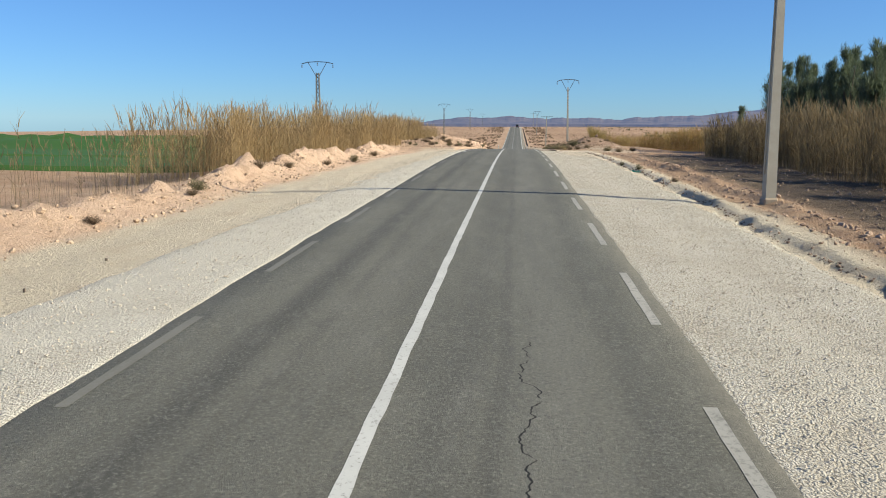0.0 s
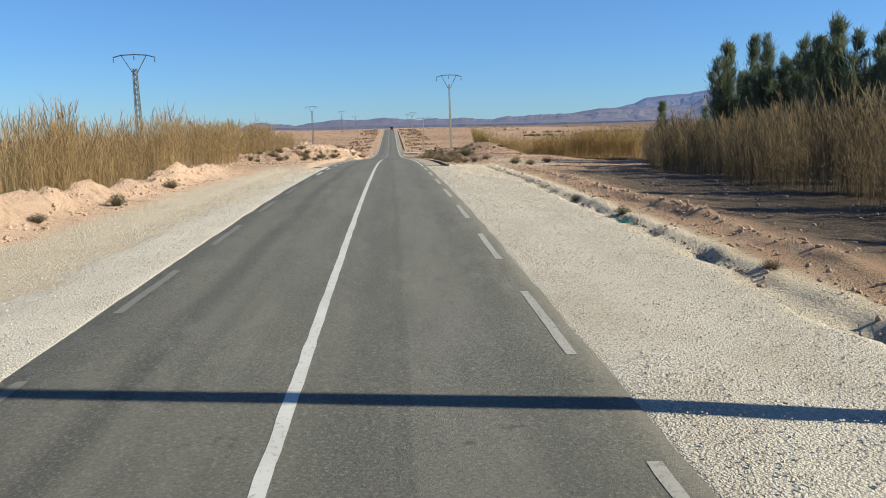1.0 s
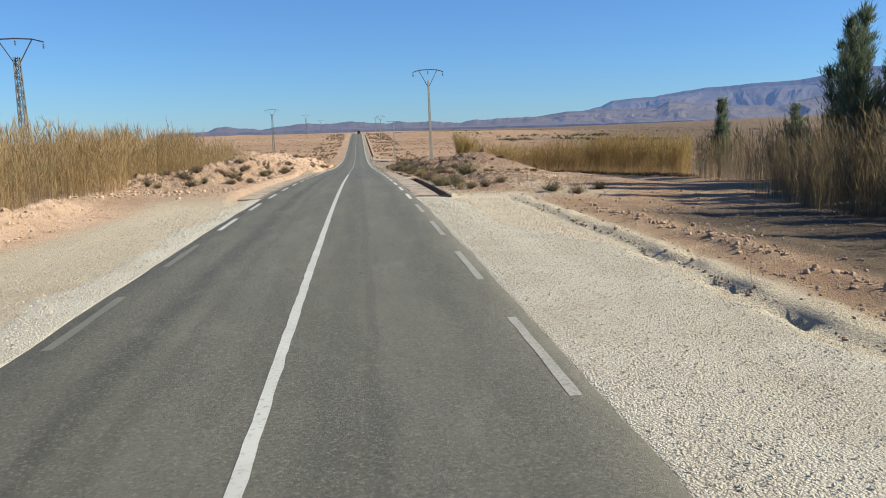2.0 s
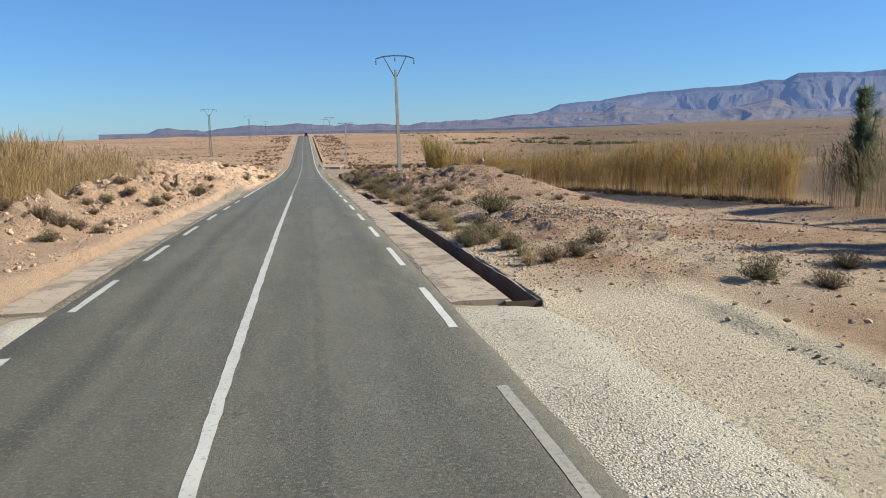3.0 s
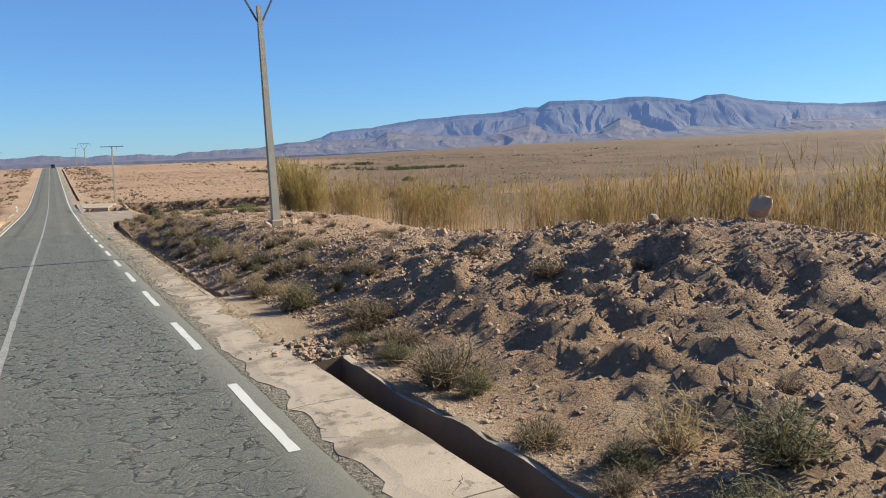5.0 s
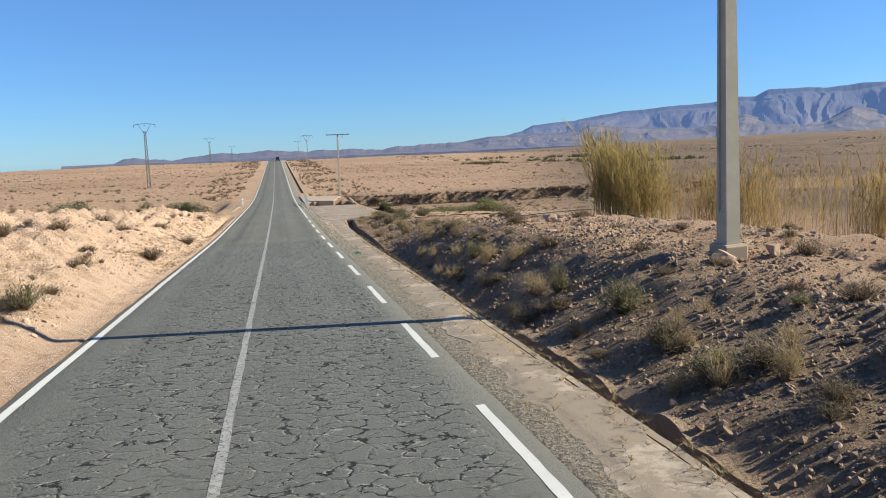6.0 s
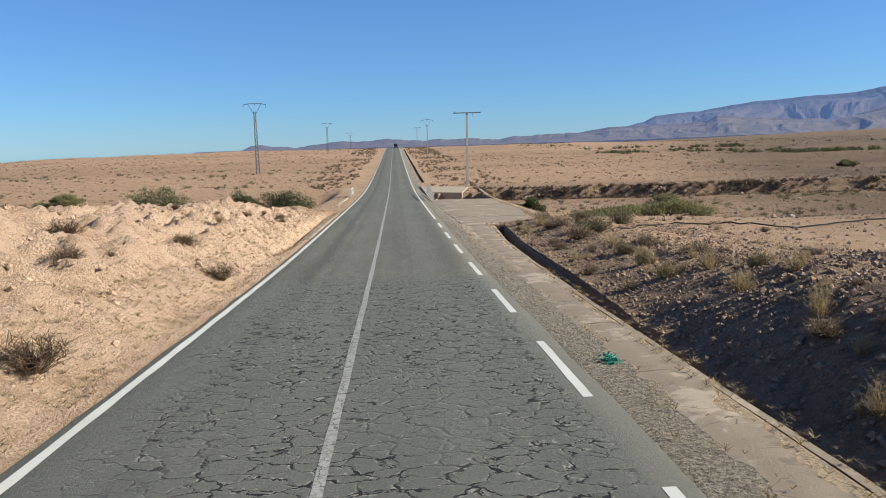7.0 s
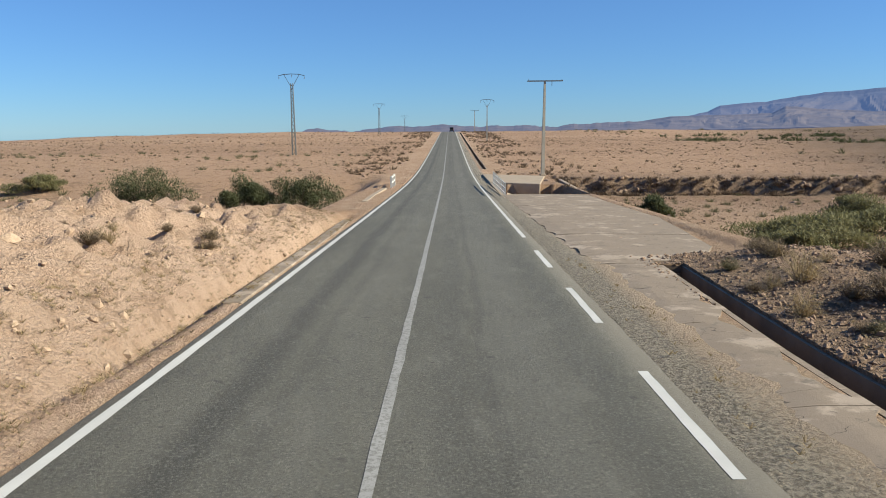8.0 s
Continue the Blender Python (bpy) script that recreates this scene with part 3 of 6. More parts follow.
    dark = np.maximum(dark, 0.3 * late * lf * ease(-x, 5.0, 6.0) * ease(-x, 18, 14) * ease(y, 138, 122) * ease(n1 + n2, -0.15, 0.1))
    dark = np.maximum(dark, 0.5 * np.exp(-((x - 12.0) / 3.0) ** 2 - ((y - 109.5) / 5.5) ** 2))
    dark = np.maximum(dark, 0.65 * late * rt * ease(x, 5.7, 6.4) * ease(x, 13, 10) * ease(y, 118, 112) * ease(n1 + n2, 0.03, 0.13))
    # shade of the cut bank's face, put into the soil colour
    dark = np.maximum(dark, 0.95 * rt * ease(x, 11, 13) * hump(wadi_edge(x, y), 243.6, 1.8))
    pale = early * rt * ease(x + 1.2 * n1, 9.5, 8.3) + rt * ease(y, 66, 72) * ease(y, 262, 240) * ease(x, 6.2, 4.8) * 0.4 * (1 - grey) + (0.5 - 0.3 * ease(y, 82, 90)) * ease(y, 66, 70) * ease(y, 108, 90) * ease(x, 5.2, 5.5) * ease(x, 17, 11) * ease(n1, -0.16, 0.06) + 0.55 * late * hump(x, 20.5, 3.4) * ease(y, 78, 90) * ease(y, 136, 118)
    pale = np.maximum(pale, early * lf * ease(-x + 1.5 * n1, 10.6 - 0.02 * y, 9.4 - 0.025 * y))
    back = np.clip(y - 200, 0, 400)
    steppe = np.maximum(ease(x, 20 + 0.25 * back, 42 + 0.45 * back) * ease(y + 40 * n1, -60, 95), 0.4 * ease(x, 10.5, 13) * ease(y, 176, 190) * ease(y, 262, 244))
    return zz, dict(steppe=steppe, dark=dark, grit=grey, plain=plain, rubble=rub, bank=bank, damp_shade=damp_shade, pale=np.clip(pale, 0, 1))


def ground_z(x, y):
    return land(x, y)[0]


def spread(lo, hi, first, growth):
    out, s = [lo], first
    while out[-1] < hi:
        out.append(out[-1] + s)
        s *= growth
    return np.array(out)


# ---- ground, road ----
def build_ground():
    left = -spread(14.0, 4500, 0.3, 1.115)[::-1]
    right = spread(22.0, 4500, 0.45, 1.11)
    mid = np.concatenate([np.arange(-13.8, -3.75, 0.16), [-3.65, -3.58, -3.44, -3.2], np.arange(-2.9, 3.1, 0.5), [3.2, 3.44, 3.58, 3.68, 3.9, 4.15, 4.35], [4.50, 4.58, 4.60, 4.62, 4.80, 5.05, 5.28, 5.305, 5.315, 5.325, 5.335, 5.36, 5.50, 5.70], np.arange(5.86, 14.0, 0.16), np.arange(14.1, 21.9, 0.4)])
    xs = np.concatenate([left, mid, right])
    ys = np.concatenate([-spread(8, 850, 0.5, 1.1)[::-1], np.arange(-7.6, 60, 0.42), np.arange(60.1, 200, 0.22), np.arange(200.2, 258, 0.42), np.arange(258, 300, 0.8), spread(300, 4600, 0.9, 1.04)])
    X, Y = np.meshgrid(xs, ys)
    shift = ditch_x(Y) - 4.75
    X = X + shift * ease(X, 3.2, 4.3) * ease(X, 8.4, 6.0)
    Z, soil = land(X, Y)
    n, m = len(ys), len(xs)
    idx = np.arange(n * m).reshape(n, m)
    quads = np.stack([idx[:-1, :-1], idx[:-1, 1:], idx[1:, 1:], idx[1:, :-1]], -1).reshape(-1, 4)
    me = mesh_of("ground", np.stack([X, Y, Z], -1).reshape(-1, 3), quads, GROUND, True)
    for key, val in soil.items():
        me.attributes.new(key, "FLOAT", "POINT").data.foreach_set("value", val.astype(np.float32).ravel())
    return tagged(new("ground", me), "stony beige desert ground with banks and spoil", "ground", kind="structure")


def ribbon(y0, y1, step, left, right, lift, drop=0.0, cols=2, skirt=0.0):
    """A strip that follows the road; left and right give its edges at each y; drop closes its sides downwards."""
    ys = np.append(np.arange(y0, y1, step), y1)
    k = np.linspace(0, 1, cols)
    L, R = left(ys), right(ys)
    X = L[:, None] * (1 - k) + R[:, None] * k
    Z = np.repeat(road_z(ys)[:, None], cols, 1) + (lift(X, ys[:, None]) if callable(lift) else lift)
    Y = np.repeat(ys[:, None], cols, 1)
    if drop:
        X, Y = np.hstack([X[:, :1] - skirt, X, X[:, -1:] + skirt]), np.hstack([Y[:, :1], Y, Y[:, -1:]])
        Z = np.hstack([Z[:, :1] - drop, Z, Z[:, -1:] - drop])
    n, m = X.shape
    idx = np.arange(n * m).reshape(n, m)
    quads = np.stack([idx[:-1, :-1], idx[:-1, 1:], idx[1:, 1:], idx[1:, :-1]], -1).reshape(-1, 4)
    return np.stack([X, Y, Z], -1).reshape(-1, 3), quads


def edge_right(y):
    return 3.58 + 0.10 * fbm(y * 0.9, y * 0 + 2, 4, 51)


def edge_left(y):
    return -3.46 + 0.04 * ease(y, 108, 122) - 0.10 * fbm(y * 0.9, y * 0 + 7, 4, 57)


def road_lift(x, y):
    return 0.012 * fbm(x * 0.6, y * 0.25, 3, 61)


LINE_X, LINE_L = 3.31, -3.18


def build_road():
    v, f = ribbon(-60, 900, 0.6, edge_left, edge_right, road_lift, 0.10, 11, 0.16)
    road = tagged(new("road", mesh_of("road", v, f, ASPHALT, True)), "worn grey two-lane asphalt road with cracks", "road", kind="structure")

    def stripe(name, x, w, y0, y1, mat, label):
        ragged = lambda s: (lambda y: x + s * (w / 2 + 0.04 * fbm(y * 2.3, y * 0 + x + s, 3, 71)))
        v, f = ribbon(y0, y1, 0.25 if y1 < 300 else 0.8, ragged(-1), ragged(1), lambda a, b: road_lift(a, b) + 0.005, 0.0, 3)
        part(name, mesh_of(name, v, f, mat), None, road, label)

    stripe("centre_line", 0.0, 0.15, -60, 110, PAINT_MID, "continuous worn white centre line")
    stripe("centre_line", -0.03, 0.13, 110, 880, PAINT_WORN, "continuous worn white centre line")
    for n in range(-4, 29):
        y = 67.5 + 6.5 * (n - 10)
        stripe("edge_dash", LINE_X, 0.14, y, y + 3.49, PAINT_OLD if n < 10 else PAINT, "")
    for n in range(-4, 16):
        y = 70.3 + 6.5 * (n - 10)
        stripe("edge_dash", LINE_L, 0.14, y, y + 3.4, PAINT_GHOST if n < 8 else PAINT_MID, "")
    stripe("edge_line", LINE_X, 0.14, 191.6, 880, PAINT, "continuous white edge line")
    stripe("edge_line", LINE_L - 0.05, 0.15, 110, 880, PAINT, "continuous white edge line")
    return road


def build_gravel():
    lift = lambda x, y: -0.016 - 0.034 * np.clip(x - 3.6, 0, 9) + 0.05 * fbm(x * 1.2, y * 1.2, 4, 81) * np.clip(x - 3.65, 0, 1) - 0.06 * ease(x + 0.6 * fbm(x, y * 0.8, 3, 84), 7.0, 8.0) - 0.15 * ease(y, 50, 63) * ease(x, 4.6, 6.3)
    lo = lambda y: edge_right(y) - 0.10
    v, f = ribbon(-40, 69.0, 0.3, lo, lambda y: 7.65 - 2.2 * ease(y, 61, 69) + 0.5 * fbm(y * 0.2, y * 0 + 5, 3, 41) + 0.5 * fbm(y * 1.1, y * 0, 4, 83), lift, 0.12, 22)
    tagged(new("gravel_shoulder", mesh_of("gravel_shoulder", v, f, GRAVEL, True)), "wide pale shoulder of crushed limestone gravel", "gravel shoulder", kind="structure")
    liftl = lambda x, y: -0.008 - 0.04 * np.clip(-x - 3.6, 0, 9) + 0.05 * fbm(x * 1.2, y * 1.2, 4, 85) * np.clip(-x - 3.6, 0, 1) - 0.25 * ease(-x + 0.03 * (y - 10) + 1.2 * fbm(x, y * 0.5, 3, 86), 5.6, 7.0)
    v, f = ribbon(-40, 70.0, 0.3, lambda y: -7.0 + np.clip((y - 30) * 0.045, 0, 1.9) + 0.5 * fbm(y * 0.5, y * 0, 3, 87), lambda y: edge_left(y) + 0.10, liftl, 0.12, 16)
    tagged(new("gravel_shoulder", mesh_of("gravel_shoulder", v, f, GRAVEL_FINE, True)), "pale gravel shoulder falling away from the asphalt", "gravel shoulder", kind="structure")


build_ground()
build_road()
build_gravel()


# ---- concrete strip, ditch, culverts ----
def close_ends(v, f, m, drop):
    """Upright end faces for a strip of m columns, its side skirts included."""
    n, ends = len(v) // m, []
    for row in (0, (n - 1) * m):
        k0 = len(v)
        v = np.vstack([v, v[row + 1:row + m - 1] - np.array((0, 0, drop))])
        ends += [[row + 1 + i, row + 2 + i, k0 + i + 1, k0 + i] for i in range(m - 3)]
    return v, np.vstack([f, ends])


def build_slabs():
    apron = tagged(new("concrete_apron"), "broken sandy concrete strip beside the asphalt", "pavement", kind="structure")
    rng = random.Random(4)
    y = 69.4
    while y < 218.6:
        size = rng.uniform(3.2, 5.2)
        a, b = y + 0.004, min(y + size - 0.004, 219.2)
        inner = float(np.interp(y, [69, 110, 126, 140, 160, 176, 190, 205, 219], [3.60, 3.66, 3.85, 4.0, 4.2, 4.45, 4.4, 4.3, 4.3]))
        ragged = 0.6 if y > 84 else 0.04
        seed = rng.randrange(999)
        lf = lambda q: inner + ragged * np.abs(fbm(q * 0.9, q * 0 + seed, 5, 91)) * 1.6
        rg = lambda q: np.where(q < 185.6, ditch_x(q) - 0.03 - 1.6 * ease(q, 104, 118) * np.abs(fbm(q * 0.55, q * 0 + 3, 5, 94)), np.interp(q, [185.6, 189, 200, 212, 219], [7.6, 9.0, 10.3, 10.2, 10.8])) + 0.03 * fbm(q * 2, q * 0 + seed, 3, 93)
        tilt = rng.uniform(-0.012, 0.018)
        v, f = ribbon(a, b, 0.2, lf, rg, lambda p, q: 0.012 + 0.5 * tilt + 0.02 * fbm(p * 2, q * 2, 3, 95) - (0.02 + 0.015 * ease(q, 130, 160)) * ease(p, lf(q) + 0.25 + 0.35 * ease(q, 130, 160), lf(q)) - 0.012 * np.clip(p - 6.3, 0, 9), 0.16, 10)
        # close both ends
        v, f = close_ends(v, f, 12, 0.16)
        me = mesh_of("concrete_slab", v, f, SLAB, False)
        part("concrete_slab", me, None, apron)
        y += size
    y = 70.6
    while y < 113:
        size = rng.uniform(3.0, 5.0)
        seed = rng.randrange(999)
        lf = lambda q: -4.62 - 0.25 * np.abs(fbm(q * 0.9, q * 0 + seed, 4, 91))
        rg = lambda q: -3.66 - 0.3 * np.abs(fbm(q * 0.8, q * 0 + seed, 4, 97))
        v, f = ribbon(y + 0.01, y + size - 0.01, 0.25, lf, rg, lambda p, q: -0.035 + 0.03 * fbm(p * 2, q * 2, 3, 95), 0.16, 6)
        v, f = close_ends(v, f, 8, 0.16)
        part("concrete_slab", mesh_of("concrete_slab", v, f, SLAB, False), None, apron)
        y += size


def build_ditch():
    for n, (a, b) in enumerate(DITCH_RUNS):
        wide = 0.5
        ys = np.append(np.arange(a, b, 0.4 if b < 300 else 2.0), b)
        dx, r = ditch_x(ys), road_z(ys)
        # section: outer foot, lip, inner edge, floor, floor, inner edge, lip, outer foot
        sx = np.array([-0.12, -0.12, 0.0, 0.03, wide - 0.03, wide, wide + 0.13, wide + 0.13])
        lip = 0.0 if b < 115 or a > 260 else -0.5
        sz = np.array([-0.88, -0.012, -0.012, -0.82, -0.82, lip, lip, -0.88])
        silt = np.where((sz == -0.82) & (a > 92), 1.0, 0.0) * np.clip(0.2 + 0.7 * fbm(ys * 0.5, ys * 0 + n, 4, 103), 0, 0.5)[:, None]
        jag = (0.14 if 115 < a < 260 else 0.30 if 92 < a < 115 else 0.09) * fbm(ys * 1.1, ys * 0 + n, 4, 101)
        X = dx[:, None] + sx + np.where((sx >= 0) & (sx <= wide), 0.02, 0.0) * jag[:, None]
        Z = r[:, None] + sz + np.where(sz > -0.5, 1, 0) * jag[:, None] * np.where(sx > 0.3, 1.0, 0.25)
        Z = Z + silt
        if 115 < a < 260:
            Z[:, 5:7] += np.interp(ys, [160, 170], [0, 0.45])[:, None]
        Y = np.repeat(ys[:, None], 8, 1)
        idx = np.arange(X.size).reshape(X.shape)
        quads = np.stack([idx[:-1, :-1], idx[:-1, 1:], idx[1:, 1:], idx[1:, :-1]], -1).reshape(-1, 4)
        ends = [[idx[e, k] for k in q] for e, step in ((0, 1), (-1, -1)) for q in ((2, 3, 4, 5)[::step], (4, 7, 6, 5)[::step], (0, 3, 2, 1)[::step])]
        # shade-dark concrete on walls and floor, plain slab tone on the lips
        me = mesh_of("ditch_channel", np.stack([X, Y, Z], -1).reshape(-1, 3), np.vstack([quads, ends]), [DITCH_SHADE, SLAB], False, [1 if k % 7 in (1, 5) and k < len(quads) else 0 for k in range(len(quads) + len(ends))])
        tagged(new("ditch_channel", me), "open concrete roadside ditch with sharp lips", "ditch", kind="structure")


def wall_run(parent, name, pts, thick, top, foot, material):
    """An upright wall along a line of plan points, with its top and foot heights."""
    for (x0, y0, t0), (x1, y1, t1) in zip(pts[:-1], pts[1:]):
        bm = bmesh.new()
        d = Vector((x1 - x0, y1 - y0, 0)).normalized()
        s = Vector((-d.y, d.x, 0)) * thick / 2
        lo = [bm.verts.new(Vector((x, y, foot)) + s * k) for x, y in ((x0, y0), (x1, y1)) for k in (-1, 1)]
        hi = [bm.verts.new(Vector((x, y, t)) + s * k) for x, y, t in ((x0, y0, t0), (x1, y1, t1)) for k in (-1, 1)]
        for q in ((0, 1, 3, 2),):
            bm.faces.new([lo[i] for i in q[::-1]])
            bm.faces.new([hi[i] for i in q])
        for i, j in ((0, 1), (1, 3), (3, 2), (2, 0)):
            bm.faces.new((lo[i], lo[j], hi[j], hi[i]))
        bmesh.ops.recalc_face_normals(bm, faces=bm.faces)
        bmesh.ops.bevel(bm, geom=list(bm.edges), offset=0.025, segments=1, affect="EDGES")
        part(name, bm, material, parent)


def build_culverts():
    # right of the road: raised concrete chamber with wing walls
    box = base("culvert_headwall", 0, 0, 0, "sandy concrete culvert chamber with wing walls", "culvert")
    bm = bmesh.new()
    foot = [(4.35, 235.4), (8.7, 232.9), (10.9, 247.5), (4.35, 252.0)]
    lo = [bm.verts.new((x, y, -7.6)) for x, y in foot]
    hi = [bm.verts.new((x, y, z)) for (x, y), z in zip(foot, (-5.8, -5.82, -5.98, -6.02))]
    bm.faces.new(hi)
    bm.faces.new(lo[::-1])
    for i in range(4):
        j = (i + 1) % 4
        bm.faces.new((lo[i], lo[j], hi[j], hi[i]))
    bmesh.ops.recalc_face_normals(bm, faces=bm.faces)
    bmesh.ops.bevel(bm, geom=list(bm.edges), offset=0.05, segments=1, affect="EDGES")
    part("deck", bm, WALL, box)
    wall_run(box, "front_wall", [(4.6, 219.3, -5.72), (7.6, 219.4, -5.85), (10.9, 218.4, -5.9)], 0.35, 0, -7.8, WALL)
    wall_run(box, "wing_wall", [(10.85, 218.6, -5.8), (11.5, 231.0, -6.0), (12.1, 245.0, -6.15)], 0.35, 0, -8.6, WALL)
    wall_run(box, "wing_wall", [(10.9, 218.3, -5.9), (11.5, 213.5, -6.3)], 0.3, 0, -8.3, WALL)
    wall_run(box, "side_wall", [(4.55, 219.5, -5.66), (4.55, 235.4, -5.85)], 0.4, 0, -7.8, WALL)
    bm = bmesh.new()
    beam(bm, (4.9, 222.0, -5.75), (7.0, 231.0, -6.9), 0.12)
    part("pipe", bm, WALL, box)
    rail = base("culvert_railing", 4.5, 217.6, float(road_z(219)), "pale steel railing beside a culvert", "railing")
    for k in range(9):
        bm = bmesh.new()
        beam(bm, (0, k * 1.8, -0.4), (0, k * 1.8, 0.95), 0.08)
        part("post", bm, WHITEWASH, rail)
    for h in (0.2, 0.55, 0.9):
        bm = bmesh.new()
        beam(bm, (0, -0.1, h), (0, 14.5, h - 0.22), 0.06)
        part("rail", bm, WHITEWASH, rail)
    # left of the road
    fence = base("culvert_railing", -4.25, 229.5, float(road_z(231)), "whitewashed concrete railing at the road edge", "railing")
    for k in range(3):
        bm = bmesh.new()
        beam(bm, (0, k * 1.9, -0.3), (0, k * 1.9, 1.0), 0.16)
        part("post", bm, WHITEWASH, fence)
    for h in (0.45, 0.9):
        bm = bmesh.new()
        beam(bm, (0, -0.1, h), (0, 3.9, h), 0.12)
        part("rail", bm, WHITEWASH, fence)
    wallL = base("culvert_headwall", 0, 0, 0, "low broken concrete culvert wall with white marks", "culvert")
    wall_run(wallL, "head_wall", [(-4.6, 212.0, -5.35), (-4.75, 219.5, -5.55), (-4.6, 227.0, -5.65)], 0.35, 0, -8.4, WALL)
    wall_run(wallL, "kerb", [(-3.70, 180.0, -4.43), (-3.78, 190.0, -4.72), (-3.92, 199.0, -4.98)], 0.4, 0, -5.6, SLAB)
    wall_run(wallL, "kerb", [(-6.9, 200.8, -4.98), (-4.7, 201.4, -5.02)], 0.35, 0, -7.2, SLAB)


build_slabs()
build_ditch()
build_culverts()


# ---- poles and pylons ----
def pole_shaft(h, w0, w1, d0, d1):
    """A tapered concrete shaft of I section."""
    bm = bmesh.new()
    rings = []
    levels = [0.0, 0.9, 1.0] + list(np.linspace(1.3, h - 1.0, 8)) + [h - 0.9, h]
    for k, z in enumerate(levels):
        f = z / h
        w, d = (w0 + (w1 - w0) * f) / 2, (d0 + (d1 - d0) * f) / 2
        cut = 0.0 if k in (0, 1, len(levels) - 2, len(levels) - 1) else 0.26 * w
        sec = [(-w, -d), (-w, -d * 0.55), (-w + cut, -d * 0.5), (-w + cut, d * 0.5), (-w, d * 0.55), (-w, d),
               (w, d), (w, d * 0.55), (w - cut, d * 0.5), (w - cut, -d * 0.5), (w, -d * 0.55), (w, -d)]
        rings.append([bm.verts.new((x, y, z)) for x, y in sec])
    for a, b in zip(rings[:-1], rings[1:]):
        for i in range(12):
            j = (i + 1) % 12
            bm.faces.new((a[j], a[i], b[i], b[j]))
    bm.faces.new(rings[-1][::-1])
    bmesh.ops.recalc_face_normals(bm, faces=bm.faces)
    return bm


def insulator(parent, x, z, n=3):
    bm = bmesh.new()
    beam(bm, (x, 0, z), (x, 0, z - 0.55), 0.025)
    for k in range(n):
        bmesh.ops.create_cone(bm, cap_ends=True, segments=10, radius1=0.10, radius2=0.04, depth=0.09, matrix=Matrix.Translation((x, 0, z - 0.18 - 0.14 * k)))
    part("insulator", bm, GLASS_INS, parent)


def v_arms(parent, z_fork, z_bar, half):
    """The arched crossarm on two slanting struts."""
    for s in (-1, 1):
        bm = bmesh.new()
        beam(bm, (s * 0.12, 0, z_fork - 0.7), (s * half * 0.6, 0, z_bar - 0.02), 0.085, 0.07)
        part("strut", bm, STEEL, parent)
    bm = bmesh.new()
    xs = [-half, -half * 0.6, 0, half * 0.6, half]
    zs = [z_bar - 0.27, z_bar - 0.02, z_bar + 0.05, z_bar - 0.02, z_bar - 0.27]
    for i in range(4):
        beam(bm, (xs[i], 0, zs[i]), (xs[i + 1], 0, zs[i + 1]), 0.09, 0.11)
    arm = part("crossarm", bm, STEEL, parent, "arched steel crossarm")
    insulator(arm, -half + 0.05, z_bar - 0.30)
    insulator(arm, half - 0.05, z_bar - 0.30)
    insulator(arm, 0.0, z_bar + 0.0)


def concrete_pole(x, y, z, top, kind, turn=0.0, arm_top=None, lean=0.0, foot=0.31):
    h = top - z
    label = "tall tapered concrete power pole with arched steel crossarm" if kind == "v" else "tapered concrete power pole with a straight crossarm"
    pole = base("power_pole", x, y, z, label, "power pole", "power line poles", turn=turn)
    pole.matrix_world = pose(x, y, z, 0, lean, turn)
    part("shaft", pole_shaft(h, 0.36, 0.20, 0.38, 0.22), POLE, pole)
    bm = bmesh.new()
    block(bm, -foot, foot, -foot, foot, -0.5, 0.85 * foot - 0.05, 0.05)
    part("footing", bm, WALL, pole, "rough concrete footing block")
    if kind == "v":
        v_arms(pole, h, arm_top - z, 2.0)
    else:
        bm = bmesh.new()
        beam(bm, (-1.95, -0.16, h - 0.1), (1.95, -0.16, h - 0.02), 0.12, 0.13)
        arm = part("crossarm", bm, STEEL, pole, "straight steel crossarm")
        for px in (-1.8, 0.75, 1.85):
            bm = bmesh.new()
            beam(bm, (px, -0.16, h - 0.05), (px, -0.16, h + 0.14 if px != 0.75 else h - 0.6), 0.05)
            part("insulator", bm, GLASS_INS, arm)
    return pole


def lattice_pylon(x, y, z, top, arm_top):
    h = top - z
    py = base("lattice_pylon", x, y, z, "slender galvanised lattice pylon with arched crossarm", "pylon", "power line pylons")
    w0, w1 = 0.34, 0.19
    wid = lambda q: w0 + (w1 - w0) * q / h
    for sx in (-1, 1):
        for sy in (-1, 1):
            bm = bmesh.new()
            beam(bm, (sx * w0, sy * w0, -0.5), (sx * w1, sy * w1, h), 0.085)
            part("leg", bm, STEEL, py)
    zs, q = [0.0], 0.0
    while q < h - 0.3:
        q = min(h, q + 1.9 * wid(q) + 0.15)
        zs.append(q)
    for k in range(len(zs) - 1):
        a, b, s = zs[k], zs[k + 1], 1 if k % 2 else -1
        for face in range(4):
            u, v = wid(a) * s, -wid(b) * s
            p0, p1 = {0: ((u, wid(a), a), (v, wid(b), b)), 1: ((u, -wid(a), a), (v, -wid(b), b)), 2: ((wid(a), u, a), (wid(b), v, b)), 3: ((-wid(a), u, a), (-wid(b), v, b))}[face]
            bm = bmesh.new()
            beam(bm, p0, p1, 0.055)
            part("brace", bm, STEEL, py)
    v_arms(py, h, arm_top - z, 2.4)
    return py


concrete_pole(10.08, 19.35, float(ground_z(10.08, 19.35)) + 0.02, 10.4, "v", 4, 11.8, -1.2, 0.24)
concrete_pole(10.62, 135.05, float(ground_z(10.62, 135.05)) + 0.02, 8.85, "v", 3, 10.2, -1.3)
